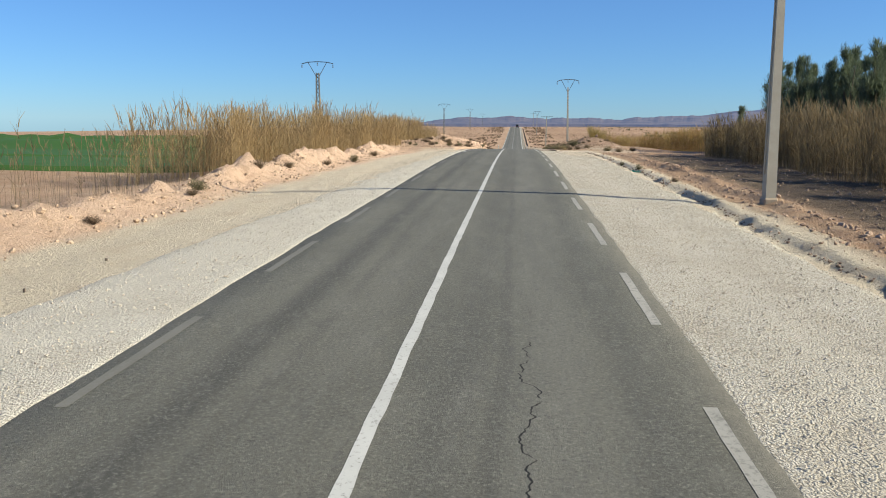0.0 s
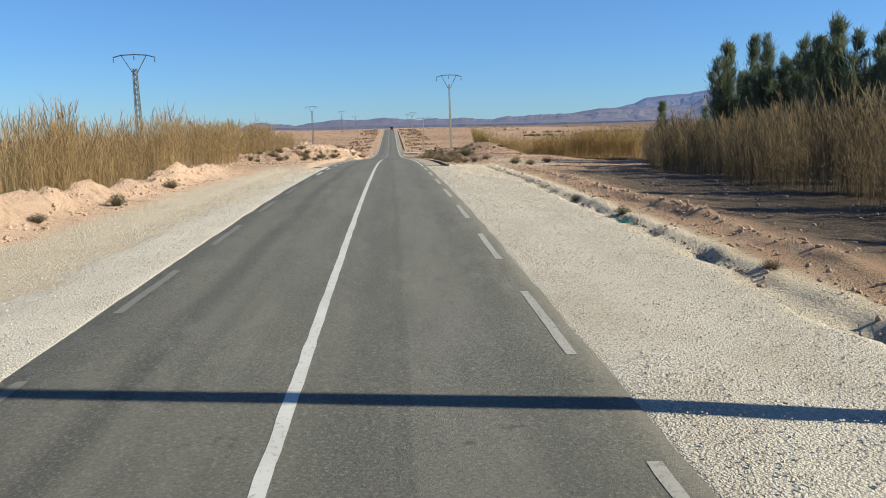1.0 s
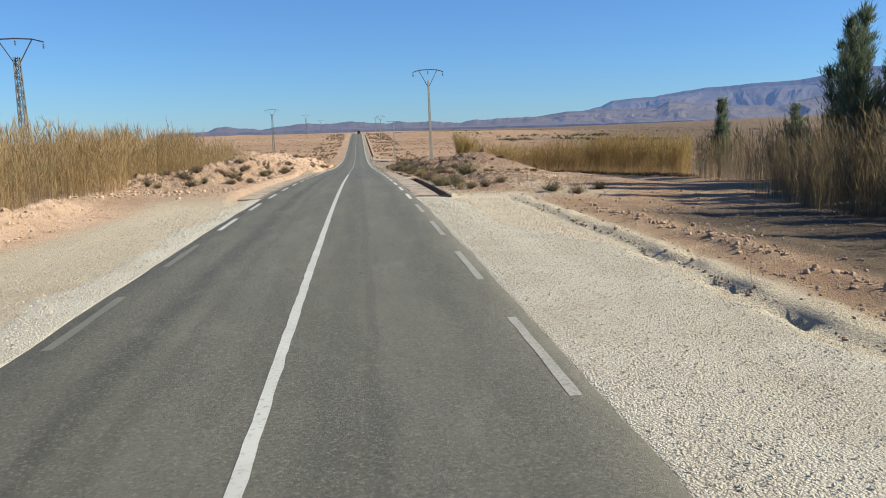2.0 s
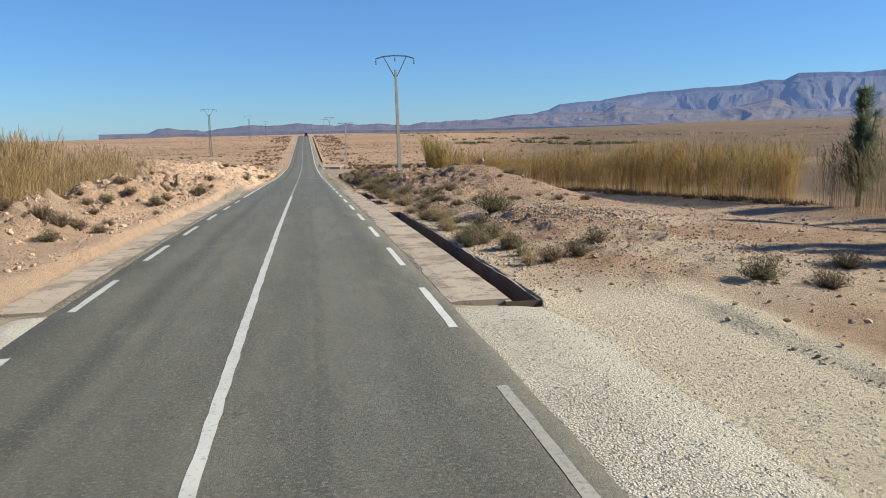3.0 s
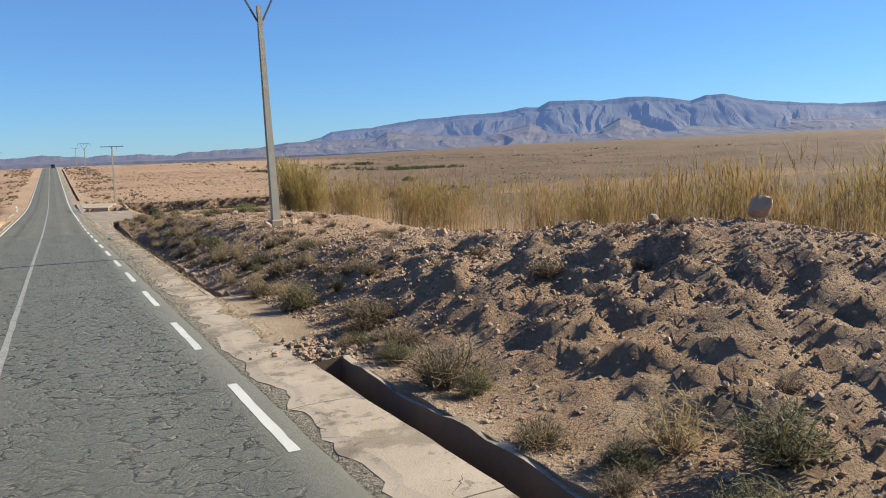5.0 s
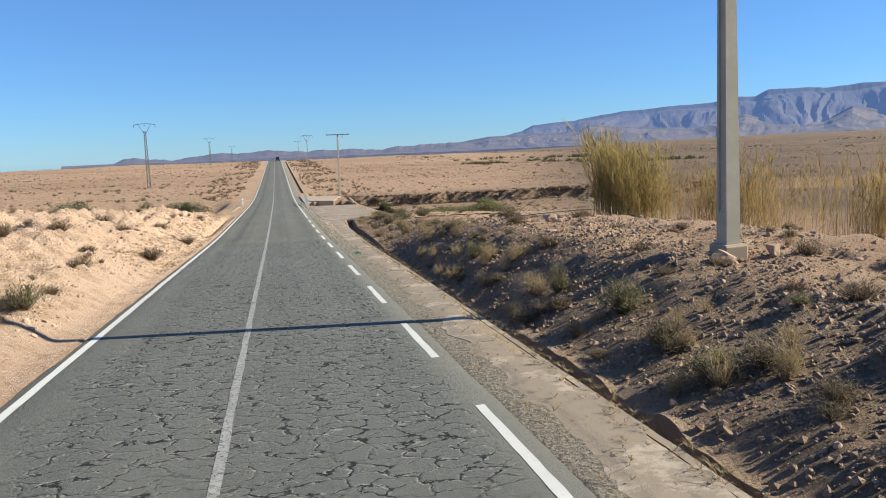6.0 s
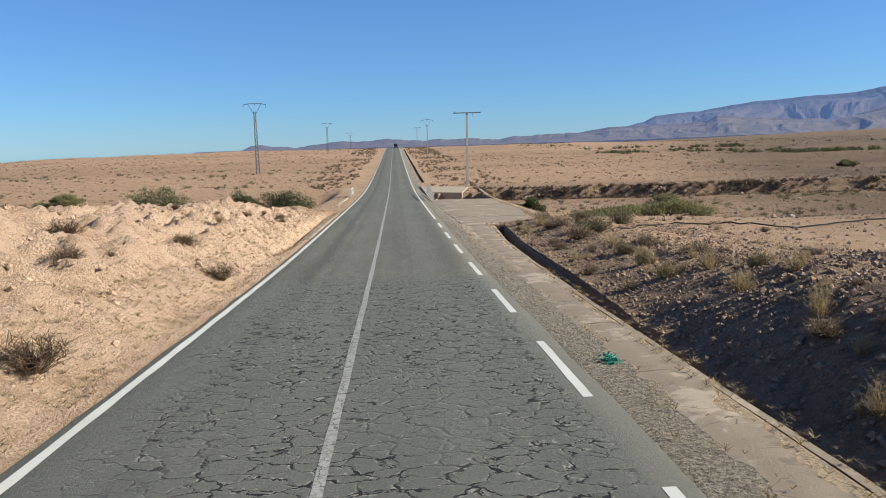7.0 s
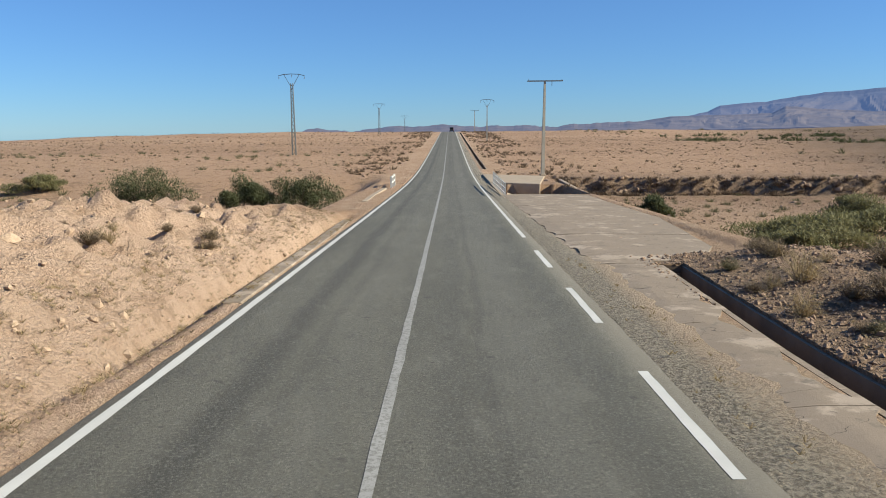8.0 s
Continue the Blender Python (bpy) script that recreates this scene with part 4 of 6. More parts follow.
concrete_pole(10.97, 249.96, float(ground_z(10.97, 249.96)) + 0.02, 4.2, "t", 5, lean=0.6)
concrete_pole(11.4, 387.0, float(ground_z(11.4, 387.0)), 6.0, "v", 0, 7.4)
concrete_pole(12.5, 531.0, float(ground_z(12.5, 531.0)), 7.9, "t", 0)
lattice_pylon(-28.5, 106.5, float(ground_z(-28.5, 106.5)), 9.7, 11.25)
lattice_pylon(-28.5, 309.2, float(ground_z(-28.5, 309.2)), 7.65, 9.3)
lattice_pylon(-28.5, 486.0, float(ground_z(-28.5, 486.0)), 8.2, 9.8)
lattice_pylon(-28.5, 666.0, float(ground_z(-28.5, 666.0)), 6.6, 8.1)


# ---- mountains and distance ----
def build_range(name, az, elev, dist, depth, base_z, material, label, seed, rough):
    """A ridge seen as a chain of bearings and crest angles, with gullied flanks."""
    a = np.linspace(az[0], az[-1], 640 if dist > 3600 else 300)
    crest = np.interp(a, az, elev)
    k = np.linspace(0, 1, 46 if dist > 3600 else 24)
    A, K = np.meshgrid(a, k, indexing="ij")
    R = dist - depth * (1 - K)
    crest = crest + (0.10 * fbm(a * 1.1, a * 0, 4, seed + 31) if dist > 3600 else 0.34 * fbm(a * 0.9, a * 0, 5, seed + 31))
    C = np.repeat(crest[:, None], len(k), 1)
    top = np.tan(np.radians(C)) * dist + 1.5
    bend = A + 1.6 * fbm(A * 0.5, K * 2.5, 3, seed + 9) + 9 * (1 - K) * fbm(A * 0.16, K * 1.2, 3, seed + 19)
    spur = 1 - np.abs(fbm(bend * 0.30, K * 0.6, 2, seed)) * 5.0
    gully = np.abs(fbm(bend * 1.0, K * 1.3, 3, seed + 4)) * 2.6 + 0.25 * np.abs(fbm(bend * 2.6, K * 2.0, 3, seed + 6)) * 3.0
    ledge = 0.42 + 0.3 * fbm(A * 0.22, K * 0, 3, seed + 8)
    shape = 0.84 * K ** 1.1 + 0.06 * ease(K, ledge, ledge + 0.12) + 0.10 * ease(K, 0.92, 0.99)
    swell = np.sin(np.pi * np.clip(K, 0, 1) ** 0.9) ** 0.7
    foot = base_z + R * np.tan(np.radians(np.interp(A, [-40, -10, 15, 24, 32, 45, 60, 90], [-0.5, -0.2, -0.1, 0.02, 0.2, 0.4, 0.55, 0.6])))
    Z = foot + np.maximum(top - foot, 4) * np.clip(shape + rough * swell * (0.42 * spur - 0.26 * gully), -0.1, 1.0)
    Z[:, 0] -= 25
    X, Y = R * np.sin(np.radians(A)), R * np.cos(np.radians(A)) + 80
    v = np.stack([X, Y, Z], -1)
    back = v[:, -1].copy()
    back[:, 2] -= 60
    v = np.concatenate([v, back[:, None]], 1)
    n, m = v.shape[:2]
    idx = np.arange(n * m).reshape(n, m)
    quads = np.stack([idx[:-1, :-1], idx[1:, :-1], idx[1:, 1:], idx[:-1, 1:]], -1).reshape(-1, 4)
    tagged(new(name, mesh_of(name, v.reshape(-1, 3), quads, material, False)), label, "mountain", kind="structure")


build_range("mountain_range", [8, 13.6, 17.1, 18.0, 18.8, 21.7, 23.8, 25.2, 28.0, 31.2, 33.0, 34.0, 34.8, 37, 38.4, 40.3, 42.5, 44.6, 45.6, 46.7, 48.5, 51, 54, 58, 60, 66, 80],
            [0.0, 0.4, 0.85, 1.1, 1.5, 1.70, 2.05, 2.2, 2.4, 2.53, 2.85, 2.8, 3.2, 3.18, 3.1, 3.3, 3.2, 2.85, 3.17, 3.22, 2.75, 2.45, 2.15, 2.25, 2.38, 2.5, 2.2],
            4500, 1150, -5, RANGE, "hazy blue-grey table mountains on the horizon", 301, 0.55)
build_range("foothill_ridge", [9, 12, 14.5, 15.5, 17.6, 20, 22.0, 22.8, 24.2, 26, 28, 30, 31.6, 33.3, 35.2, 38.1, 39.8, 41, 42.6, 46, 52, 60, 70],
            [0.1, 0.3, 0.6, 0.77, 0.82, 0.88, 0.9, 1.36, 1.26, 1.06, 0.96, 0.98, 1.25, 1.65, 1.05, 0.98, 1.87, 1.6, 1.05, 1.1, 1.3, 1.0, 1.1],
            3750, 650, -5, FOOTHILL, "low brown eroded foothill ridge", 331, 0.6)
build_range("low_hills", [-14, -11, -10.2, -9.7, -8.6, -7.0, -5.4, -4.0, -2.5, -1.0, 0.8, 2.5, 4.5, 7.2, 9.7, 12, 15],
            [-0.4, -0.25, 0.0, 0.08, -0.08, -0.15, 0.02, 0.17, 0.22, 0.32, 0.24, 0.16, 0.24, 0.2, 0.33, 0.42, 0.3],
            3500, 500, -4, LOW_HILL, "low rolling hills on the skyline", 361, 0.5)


# ---- stones ----
def stone_protos(count, sub, seed):
    out, rng = [], random.Random(seed)
    for _ in range(count):
        bm = bmesh.new()
        bmesh.ops.create_icosphere(bm, subdivisions=sub, radius=1.0)
        for v in bm.verts:
            v.co *= rng.uniform(0.68, 1.2)
        flat = rng.uniform(0.55, 0.9)
        for v in bm.verts:
            v.co.z *= flat
        bm.verts.index_update()
        out.append((np.array([v.co[:] for v in bm.verts]), np.array([[v.index for v in f.verts] for f in bm.faces])))
        bm.free()
    return out


PEBBLES = stone_protos(7, 1, 5)
CHIPS = [(np.array([(1.1, 0, 0), (-0.9, 0.1, 0), (0, 0.8, 0.1), (0.1, -0.9, 0), (0, 0.1, 0.7), (0.1, 0, -0.6)]) * k, np.array([(0, 2, 4), (2, 1, 4), (1, 3, 4), (3, 0, 4), (2, 0, 5), (1, 2, 5), (3, 1, 5), (0, 3, 5)])) for k in (0.9, 1.1)]


def strew(name, protos, spots, material, label, category):
    """Many small pieces in one mesh. spots: x, y, z, size, turn, tilt."""
    V, F, at = [], [], 0
    spots = np.asarray(spots)
    pick = np.arange(len(spots)) % len(protos)
    for k, (pv, pf) in enumerate(protos):
        s = spots[pick == k]
        if not len(s):
            continue
        c, sn, ct, st = np.cos(s[:, 4]), np.sin(s[:, 4]), np.cos(s[:, 5]), np.sin(s[:, 5])
        x, y, z = pv[:, 0][None], pv[:, 1][None], pv[:, 2][None]
        y2, z2 = y * ct[:, None] - z * st[:, None], y * st[:, None] + z * ct[:, None]
        X = (x * c[:, None] - y2 * sn[:, None]) * s[:, 3:4] + s[:, 0:1]
        Y = (x * sn[:, None] + y2 * c[:, None]) * s[:, 3:4] + s[:, 1:2]
        Z = z2 * s[:, 3:4] + s[:, 2:3]
        V.append(np.stack([X, Y, Z], -1).reshape(-1, 3))
        F.append((pf[None] + (np.arange(len(s)) * len(pv))[:, None, None] + at).reshape(-1, pf.shape[1]))
        at += len(s) * len(pv)
    me = mesh_of(name, np.concatenate(V), np.concatenate(F), material, False)
    return tagged(new(name, me), label, category, kind="stuff")


def stones_in(n, x0, x1, y0, y1, lo, hi, seed, near=None, keep=None, flat=0.6):
    rng = np.random.RandomState(seed)
    x, y = rng.uniform(x0, x1, n), rng.uniform(y0, y1, n)
    if near is not None:
        x = near + (x - near) * rng.uniform(0, 1, n)
    if keep is not None:
        m = keep(x, y, rng)
        x, y = x[m], y[m]
    n = len(x)
    s = lo * (hi / lo) ** (rng.uniform(0, 1, n) ** 2.2)
    return np.stack([x, y, ground_z(x, y) + s * 0.22, s, rng.uniform(0, 6.28, n), rng.normal(0, flat, n)], -1)


def lumpy(a, b):
    return lambda x, y, rng: fbm(x * 0.5, y * 0.5, 3, 17) + 0.35 * rng.uniform(-1, 1, len(x)) * a > b


strew("rubble_stones", PEBBLES, stones_in(6000, 6.2, 17, 70, 128, 0.014, 0.058, 1, keep=lumpy(0.8, -0.02)), STONE, "scattered pinkish broken stones", "stones")
strew("rubble_stones", PEBBLES, stones_in(6000, 6.0, 15, 88, 184, 0.018, 0.07, 2, keep=lumpy(0.6, 0.02)), STONE_DARK, "grey-brown broken stones on the bank", "stones")
strew("rubble_chips", CHIPS, stones_in(26000, 5.75, 15, 71, 126, 0.014, 0.045, 35, keep=lumpy(1.0, -0.1), flat=0.9), STONE, "fine pinkish broken rubble", "stones")
strew("rubble_chips", CHIPS, stones_in(26000, 5.75, 13, 71, 186, 0.015, 0.055, 36, keep=lumpy(0.7, -0.04), flat=0.9), STONE_DARK, "fine grey-brown broken rubble", "stones")
def pile(n, cx, cy, rx, ry, lo, hi, seed, material, label):
    rng = np.random.RandomState(seed)
    x, y = rng.normal(cx, rx, n), rng.normal(cy, ry, n)
    s = lo * (hi / lo) ** (rng.uniform(0, 1, n) ** 1.6)
    strew("spoil_stones", PEBBLES, np.stack([x, y, ground_z(x, y) + s * 0.3, s, rng.uniform(0, 6.28, n), rng.normal(0, 0.9, n)], -1), material, label, "stones")


pile(1500, 9.1, 82.0, 0.9, 1.6, 0.014, 0.06, 71, STONE_DARK, "dark broken stones of a small spoil heap")
pile(1200, 10.6, 80.0, 1.3, 2.4, 0.014, 0.07, 72, STONE, "pinkish broken stones of a spoil heap")
pile(700, 7.2, 92.0, 0.7, 2.0, 0.015, 0.07, 73, STONE, "pinkish rubble beside the ditch")
pile(700, 7.6, 100.5, 0.8, 2.2, 0.015, 0.07, 74, STONE, "pinkish rubble beside the broken ditch")
pile(1300, 12.6, 109.0, 1.8, 3.2, 0.015, 0.075, 75, STONE, "pinkish broken stones over the large spoil heap")
pile(900, 10.2, 112.0, 1.6, 3.0, 0.015, 0.08, 76, STONE, "pinkish broken stones at the foot of the heap")
pile(420, 5.35, 101.3, 0.35, 0.5, 0.02, 0.10, 77, STONE, "rubble filling a gap in the ditch")
pile(320, 5.3, 111.4, 0.35, 0.6, 0.02, 0.10, 78, STONE_SLOPE, "rubble at the broken end of the ditch")


def rim_stones(n, off, wide, lo, hi, seed, lift, label, material):
    rng = np.random.RandomState(seed)
    y = rng.uniform(69.5, 112, n)
    y = y[in_ditch(y) > 0]
    s = lo * (hi / lo) ** (rng.uniform(0, 1, len(y)) ** 1.6)
    x = ditch_x(y) + off + rng.normal(0, wide, len(y))
    z = road_z(y) + lift if lift else ground_z(x, y)
    strew("rim_stones", PEBBLES, np.stack([x, y, z + s * 0.2, s, rng.uniform(0, 6.28, len(y)), rng.normal(0, 0.8, len(y))], -1), material, label, "stones")


rim_stones(1500, 0.95, 0.22, 0.010, 0.05, 81, 0, "loose stones along the ditch lip", STONE)
rim_stones(900, 0.25, 0.09, 0.015, 0.07, 82, -0.78, "stones fallen into the ditch", STONE_DARK)
strew("bank_chips", CHIPS, stones_in(16000, -13, -4.3, 74, 198, 0.014, 0.06, 37, keep=lumpy(0.9, -0.05), flat=0.9), STONE_BANK, "fine sandy rubble on the bank", "stones")
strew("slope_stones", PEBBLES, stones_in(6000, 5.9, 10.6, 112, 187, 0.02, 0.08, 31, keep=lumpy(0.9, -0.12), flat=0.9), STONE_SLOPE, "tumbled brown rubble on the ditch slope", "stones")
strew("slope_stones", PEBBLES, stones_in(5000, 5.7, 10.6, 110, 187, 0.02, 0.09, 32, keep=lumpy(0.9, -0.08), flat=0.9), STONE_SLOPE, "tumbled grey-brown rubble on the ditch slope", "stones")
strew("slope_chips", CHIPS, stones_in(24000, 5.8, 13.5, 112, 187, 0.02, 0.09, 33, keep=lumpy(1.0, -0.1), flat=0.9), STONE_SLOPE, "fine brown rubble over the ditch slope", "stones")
strew("crest_stones", PEBBLES, stones_in(5200, 8.6, 18, 112, 172, 0.025, 0.105, 51, keep=lumpy(0.7, -0.04), flat=0.85), STONE, "pale broken stones along the crest of a slope", "stones")
strew("bank_stones", PEBBLES, stones_in(8000, -14, -4.3, 112, 196, 0.015, 0.11, 3, keep=lumpy(0.9, -0.05)), STONE_BANK, "sandy stones on the cut bank", "stones")
strew("berm_stones", PEBBLES, stones_in(6500, -13.2, -9.4, -5, 112, 0.02, 0.11, 4, keep=lumpy(0.7, -0.02)), STONE_BANK, "pale clods and stones along a rubble berm", "stones")
strew("verge_stones", PEBBLES, stones_in(4500, -12.5, -5.2, 70, 116, 0.02, 0.13, 5, keep=lumpy(0.7, 0.0)), STONE_BANK, "stones on broken verge ground", "stones")
strew("yard_stones", PEBBLES, stones_in(2600, 7.9, 18, 0, 70, 0.015, 0.09, 6), STONE, "small stones on bare ground", "stones")
strew("plain_stones", PEBBLES, stones_in(3000, -60, 70, 190, 420, 0.06, 0.25, 7, keep=lambda x, y, r: np.abs(x) > 6.5), STONE, "stones over the open plain", "stones")
def rut_line(n, x, spread_, y0, y1, lo, hi, seed, label, material):
    rng = np.random.RandomState(seed)
    y = rng.uniform(y0, y1, n)
    px = x + 0.5 * fbm(y * 0.2, y * 0 + 5, 3, 41) + rng.normal(0, spread_, n)
    keep = fbm(y * 0.8, y * 0 + seed, 3, seed) > -0.12
    px, y = px[keep], y[keep]
    s = lo * (hi / lo) ** (rng.uniform(0, 1, len(y)) ** 1.8)
    strew("rut_clods", PEBBLES, np.stack([px, y, ground_z(px, y) + s * 0.2, s, rng.uniform(0, 6.28, len(y)), rng.normal(0, 0.6, len(y))], -1), material, label, "clods")


rut_line(900, 7.95, 0.06, 0, 66, 0.015, 0.06, 61, "broken clods along a rut in the gravel", STONE_DARK)
rut_line(700, 9.3, 0.12, 2, 50, 0.015, 0.07, 62, "pale clods along a low ridge", STONE)
rut_line(1200, 10.3, 0.22, 2, 64, 0.02, 0.10, 63, "brown clods along an earth ridge", STONE)
strew("plain_stones", PEBBLES, stones_in(3500, 11, 45, 172, 244, 0.03, 0.14, 38), STONE_DARK, "stones over the dry stream flats", "stones")
strew("track_stones", PEBBLES, stones_in(2500, 15, 27, 74, 150, 0.02, 0.10, 8), STONE, "small stones on a dirt track", "stones")


def gravel_spots(n, x0, x1, y0, y1, seed, lift):
    rng = np.random.RandomState(seed)
    x, y = rng.uniform(x0, x1, n), rng.uniform(y0, y1, n)
    s = rng.uniform(0.010, 0.025, n)
    return np.stack([x, y, road_z(y) + lift(x) + s * 0.3, s, rng.uniform(0, 6.28, n), rng.normal(0, 0.8, n)], -1)


strew("loose_gravel", CHIPS, gravel_spots(12000, 3.75, 7.5, -2, 68, 11, lambda x: 0.004 - 0.034 * (x - 3.6)), STONE_PALE, "loose crushed limestone gravel", "gravel")
strew("loose_gravel", CHIPS, gravel_spots(5000, -6.2, -3.7, -2, 69, 12, lambda x: 0.004 + 0.04 * (x + 3.6)), STONE_PALE, "loose pale gravel on the shoulder", "gravel")


def boulder(x, y, size, tall, seed, material, label, sink=0.2):
    bm = bmesh.new()
    bmesh.ops.create_icosphere(bm, subdivisions=3, radius=1.0)
    rng = random.Random(seed)
    off = Vector((rng.uniform(0, 50), rng.uniform(0, 50), rng.uniform(0, 50)))
    cuts = [(Vector((rng.gauss(0, 1), rng.gauss(0, 1), rng.gauss(0, 1))).normalized(), rng.uniform(0.42, 0.8)) for _ in range(10)]
    for v in bm.verts:
        for n, d in cuts:
            e = v.co.dot(n) - d
            if e > 0:
                v.co -= n * e
        v.co *= 1 + 0.12 * noise.noise(v.co * 1.6 + off) + 0.07 * noise.noise(v.co * 5 + off)
        v.co = Vector((v.co.x * size, v.co.y * size * 0.8, v.co.z * tall))
    ob = new("boulder", bm_mesh("boulder", bm, material))
    ob.matrix_world = pose(x, y, float(ground_z(x, y)) + tall * (1 - sink * 2), 0, 0, rng.uniform(0, 360))
    return tagged(ob, label, "rock", "boulders")


boulder(13.15, 108.6, 0.26, 0.30, 6, STONE, "upright pale boulder crowning a spoil heap", 0.05)
boulder(11.46, 148.9, 0.30, 0.28, 2, STONE, "single pinkish boulder on the bank", 0.1)
boulder(14.75, 103.4, 0.15, 0.13, 3, STONE, "pale boulder on the flank of the heap")
for k, (x, y, s) in enumerate(((12.2, 110.5, 0.2), (11.0, 118.0, 0.22), (9.9, 134.2, 0.3), (11.3, 134.4, 0.26), (9.4, 143.0, 0.2), (12.6, 141.0, 0.2), (8.4, 80.5, 0.13), (9.5, 77.2, 0.12), (10.8, 79.0, 0.14), (12.3, 76.6, 0.12), (13.4, 74.5, 0.1), (8.0, 73.5, 0.1))):
    boulder(x, y, s, s * 0.75, 20 + k, STONE, "rough pinkish stone lying among rubble")
for k, (x, y, s) in enumerate(((-11.8, 14.5, 0.15), (-11.2, 11.0, 0.13), (-12.4, 31, 0.18), (-9.8, 100.5, 0.3), (-9.0, 103.2, 0.26), (-10.4, 105.5, 0.3), (-12.6, 126, 0.32), (-11.2, 129, 0.28), (-7.2, 178.5, 0.2), (-6.2, 186.0, 0.16), (-5.6, 171.0, 0.13), (-8.5, 160.0, 0.16))):
    boulder(x, y, s, s * 0.7, 60 + k, STONE_BANK, "pale sandy boulder in the rubble beside the road")


# ---- plants ----
def blade(V, F, pts, w0, w1, side):
    """A thin tapering ribbon through pts."""
    at = len(V)
    n = len(pts)
    for k, p in enumerate(pts):
        w = (w0 + (w1 - w0) * k / (n - 1)) / 2
        V.append((p[0] - side[0] * w, p[1] - side[1] * w, p[2]))
        V.append((p[0] + side[0] * w, p[1] + side[1] * w, p[2]))
    for k in range(n - 1):
        a = at + 2 * k
        F.append((a, a + 1, a + 3, a + 2))


def shrub_mesh(name, material, twigs, seed, tall=1.0, spread_=1.0, fine=0.012, leafy=0.0):
    """A twiggy desert shrub about 1 m across."""
    rng = random.Random(seed)
    V, F = [], []
    for _ in range(twigs):
        a, out = rng.uniform(0, 6.283), rng.uniform(0.1, 1.0) ** 0.7
        h = tall * rng.uniform(0.45, 1.0) * (1.05 - 0.75 * out ** 2)
        dx, dy = math.cos(a) * out * 0.5 * spread_, math.sin(a) * out * 0.5 * spread_
        b = rng.uniform(0, 0.12)
        bx, by = math.cos(a) * b, math.sin(a) * b
        p = [(bx, by, -0.06), (bx + dx * 0.45 + rng.gauss(0, 0.03), by + dy * 0.45 + rng.gauss(0, 0.03), h * 0.45), (bx + dx * 0.85 + rng.gauss(0, 0.05), by + dy * 0.85 + rng.gauss(0, 0.05), h * 0.85), (bx + dx + rng.gauss(0, 0.06), by + dy + rng.gauss(0, 0.06), h)]
        sa = rng.uniform(0, 3.14)
        blade(V, F, p, fine * 1.5, fine * 0.5, (math.cos(sa), math.sin(sa)))
        for _ in range(4):
            q = p[rng.choice((1, 2, 2, 3))]
            l = rng.uniform(0.05, 0.15)
            e = (q[0] + rng.gauss(0, l), q[1] + rng.gauss(0, l), q[2] + rng.uniform(-0.2, 1) * l)
            sa = rng.uniform(0, 3.14)
            blade(V, F, [q, e], fine * (1.2 + 2.5 * leafy), fine * (0.5 + 2.5 * leafy), (math.cos(sa), math.sin(sa)))
    return mesh_of(name, V, F, material)


DRY = [shrub_mesh("dry_shrub", SCRUB, 190, 100 + k, 0.55, 1.05, 0.015) for k in range(3)]
RED = [shrub_mesh("dry_shrub", SCRUB_RED, 190, 110 + k, 0.50, 1.05, 0.016) for k in range(3)]
OLV = [shrub_mesh("dry_shrub", SCRUB_GREEN, 210, 120 + k, 0.65, 0.95, 0.011, 0.25) for k in range(3)]
TUFT = [shrub_mesh("grass_tuft", STRAW, 110, 130 + k, 0.7, 0.8, 0.012) for k in range(3)]
LABELS = {"dry": "dry grey-brown desert shrub on stony ground", "red": "russet dead desert shrub on stony ground", "olive": "olive-green twiggy shrub among stones", "straw": "straw-coloured tuft of dry grass"}


def shrub(x, y, size, tone, k, tall=1.0):
    size = size * (0.72 if 112 < y < 186 and x > 5 else 1.0)
    me = {"dry": DRY, "red": RED, "olive": OLV, "straw": TUFT}[tone][k % 3]
    ob = new(me.name.split(".")[0], me)
    ob.matrix_world = pose(x, y, float(ground_z(x, y)), 0, 0, (k * 77) % 360) @ Matrix.Diagonal((size, size, size * tall, 1))
    tagged(ob, LABELS[tone], "grass tuft" if tone == "straw" else "shrub", "roadside shrubs")


# shrubs on the broken ground before the ditch slope
HEAP_SHRUBS = [(6.55, 76.0, 0.8, "olive"), (6.9, 73.6, 0.75, "dry"), (7.7, 73.9, 0.8, "dry"), (8.8, 75.5, 0.8, "dry"), (8.1, 84.2, 1.5, "olive"), (7.0, 82.0, 0.9, "dry"), (6.1, 78.5, 0.75, "straw"), (6.3, 80.2, 0.6, "straw"),
               (11.2, 92.0, 0.5, "red"), (10.6, 91.0, 0.55, "red"), (9.3, 100.0, 1.0, "dry"), (7.9, 97.6, 1.1, "red"), (7.6, 96.9, 1.0, "olive"), (6.6, 104.0, 1.0, "straw"), (7.0, 103.0, 0.9, "olive"), (6.2, 95.3, 1.1, "straw"),
               (7.4, 94.2, 0.9, "dry"), (8.8, 91.0, 0.5, "red"), (6.5, 91.5, 1.0, "dry"), (6.0, 108.0, 1.2, "dry"), (6.6, 112.5, 1.4, "dry"), (6.2, 116.0, 1.4, "olive"), (9.4, 113.0, 0.8, "red"), (10.4, 70.2, 0.9, "olive"),
               (11.4, 69.4, 0.8, "dry"), (13.0, 71.0, 0.8, "dry"), (8.2, 36.0, 0.45, "olive"), (7.95, 41.0, 0.4, "olive"), (8.4, 27.0, 0.4, "dry")]
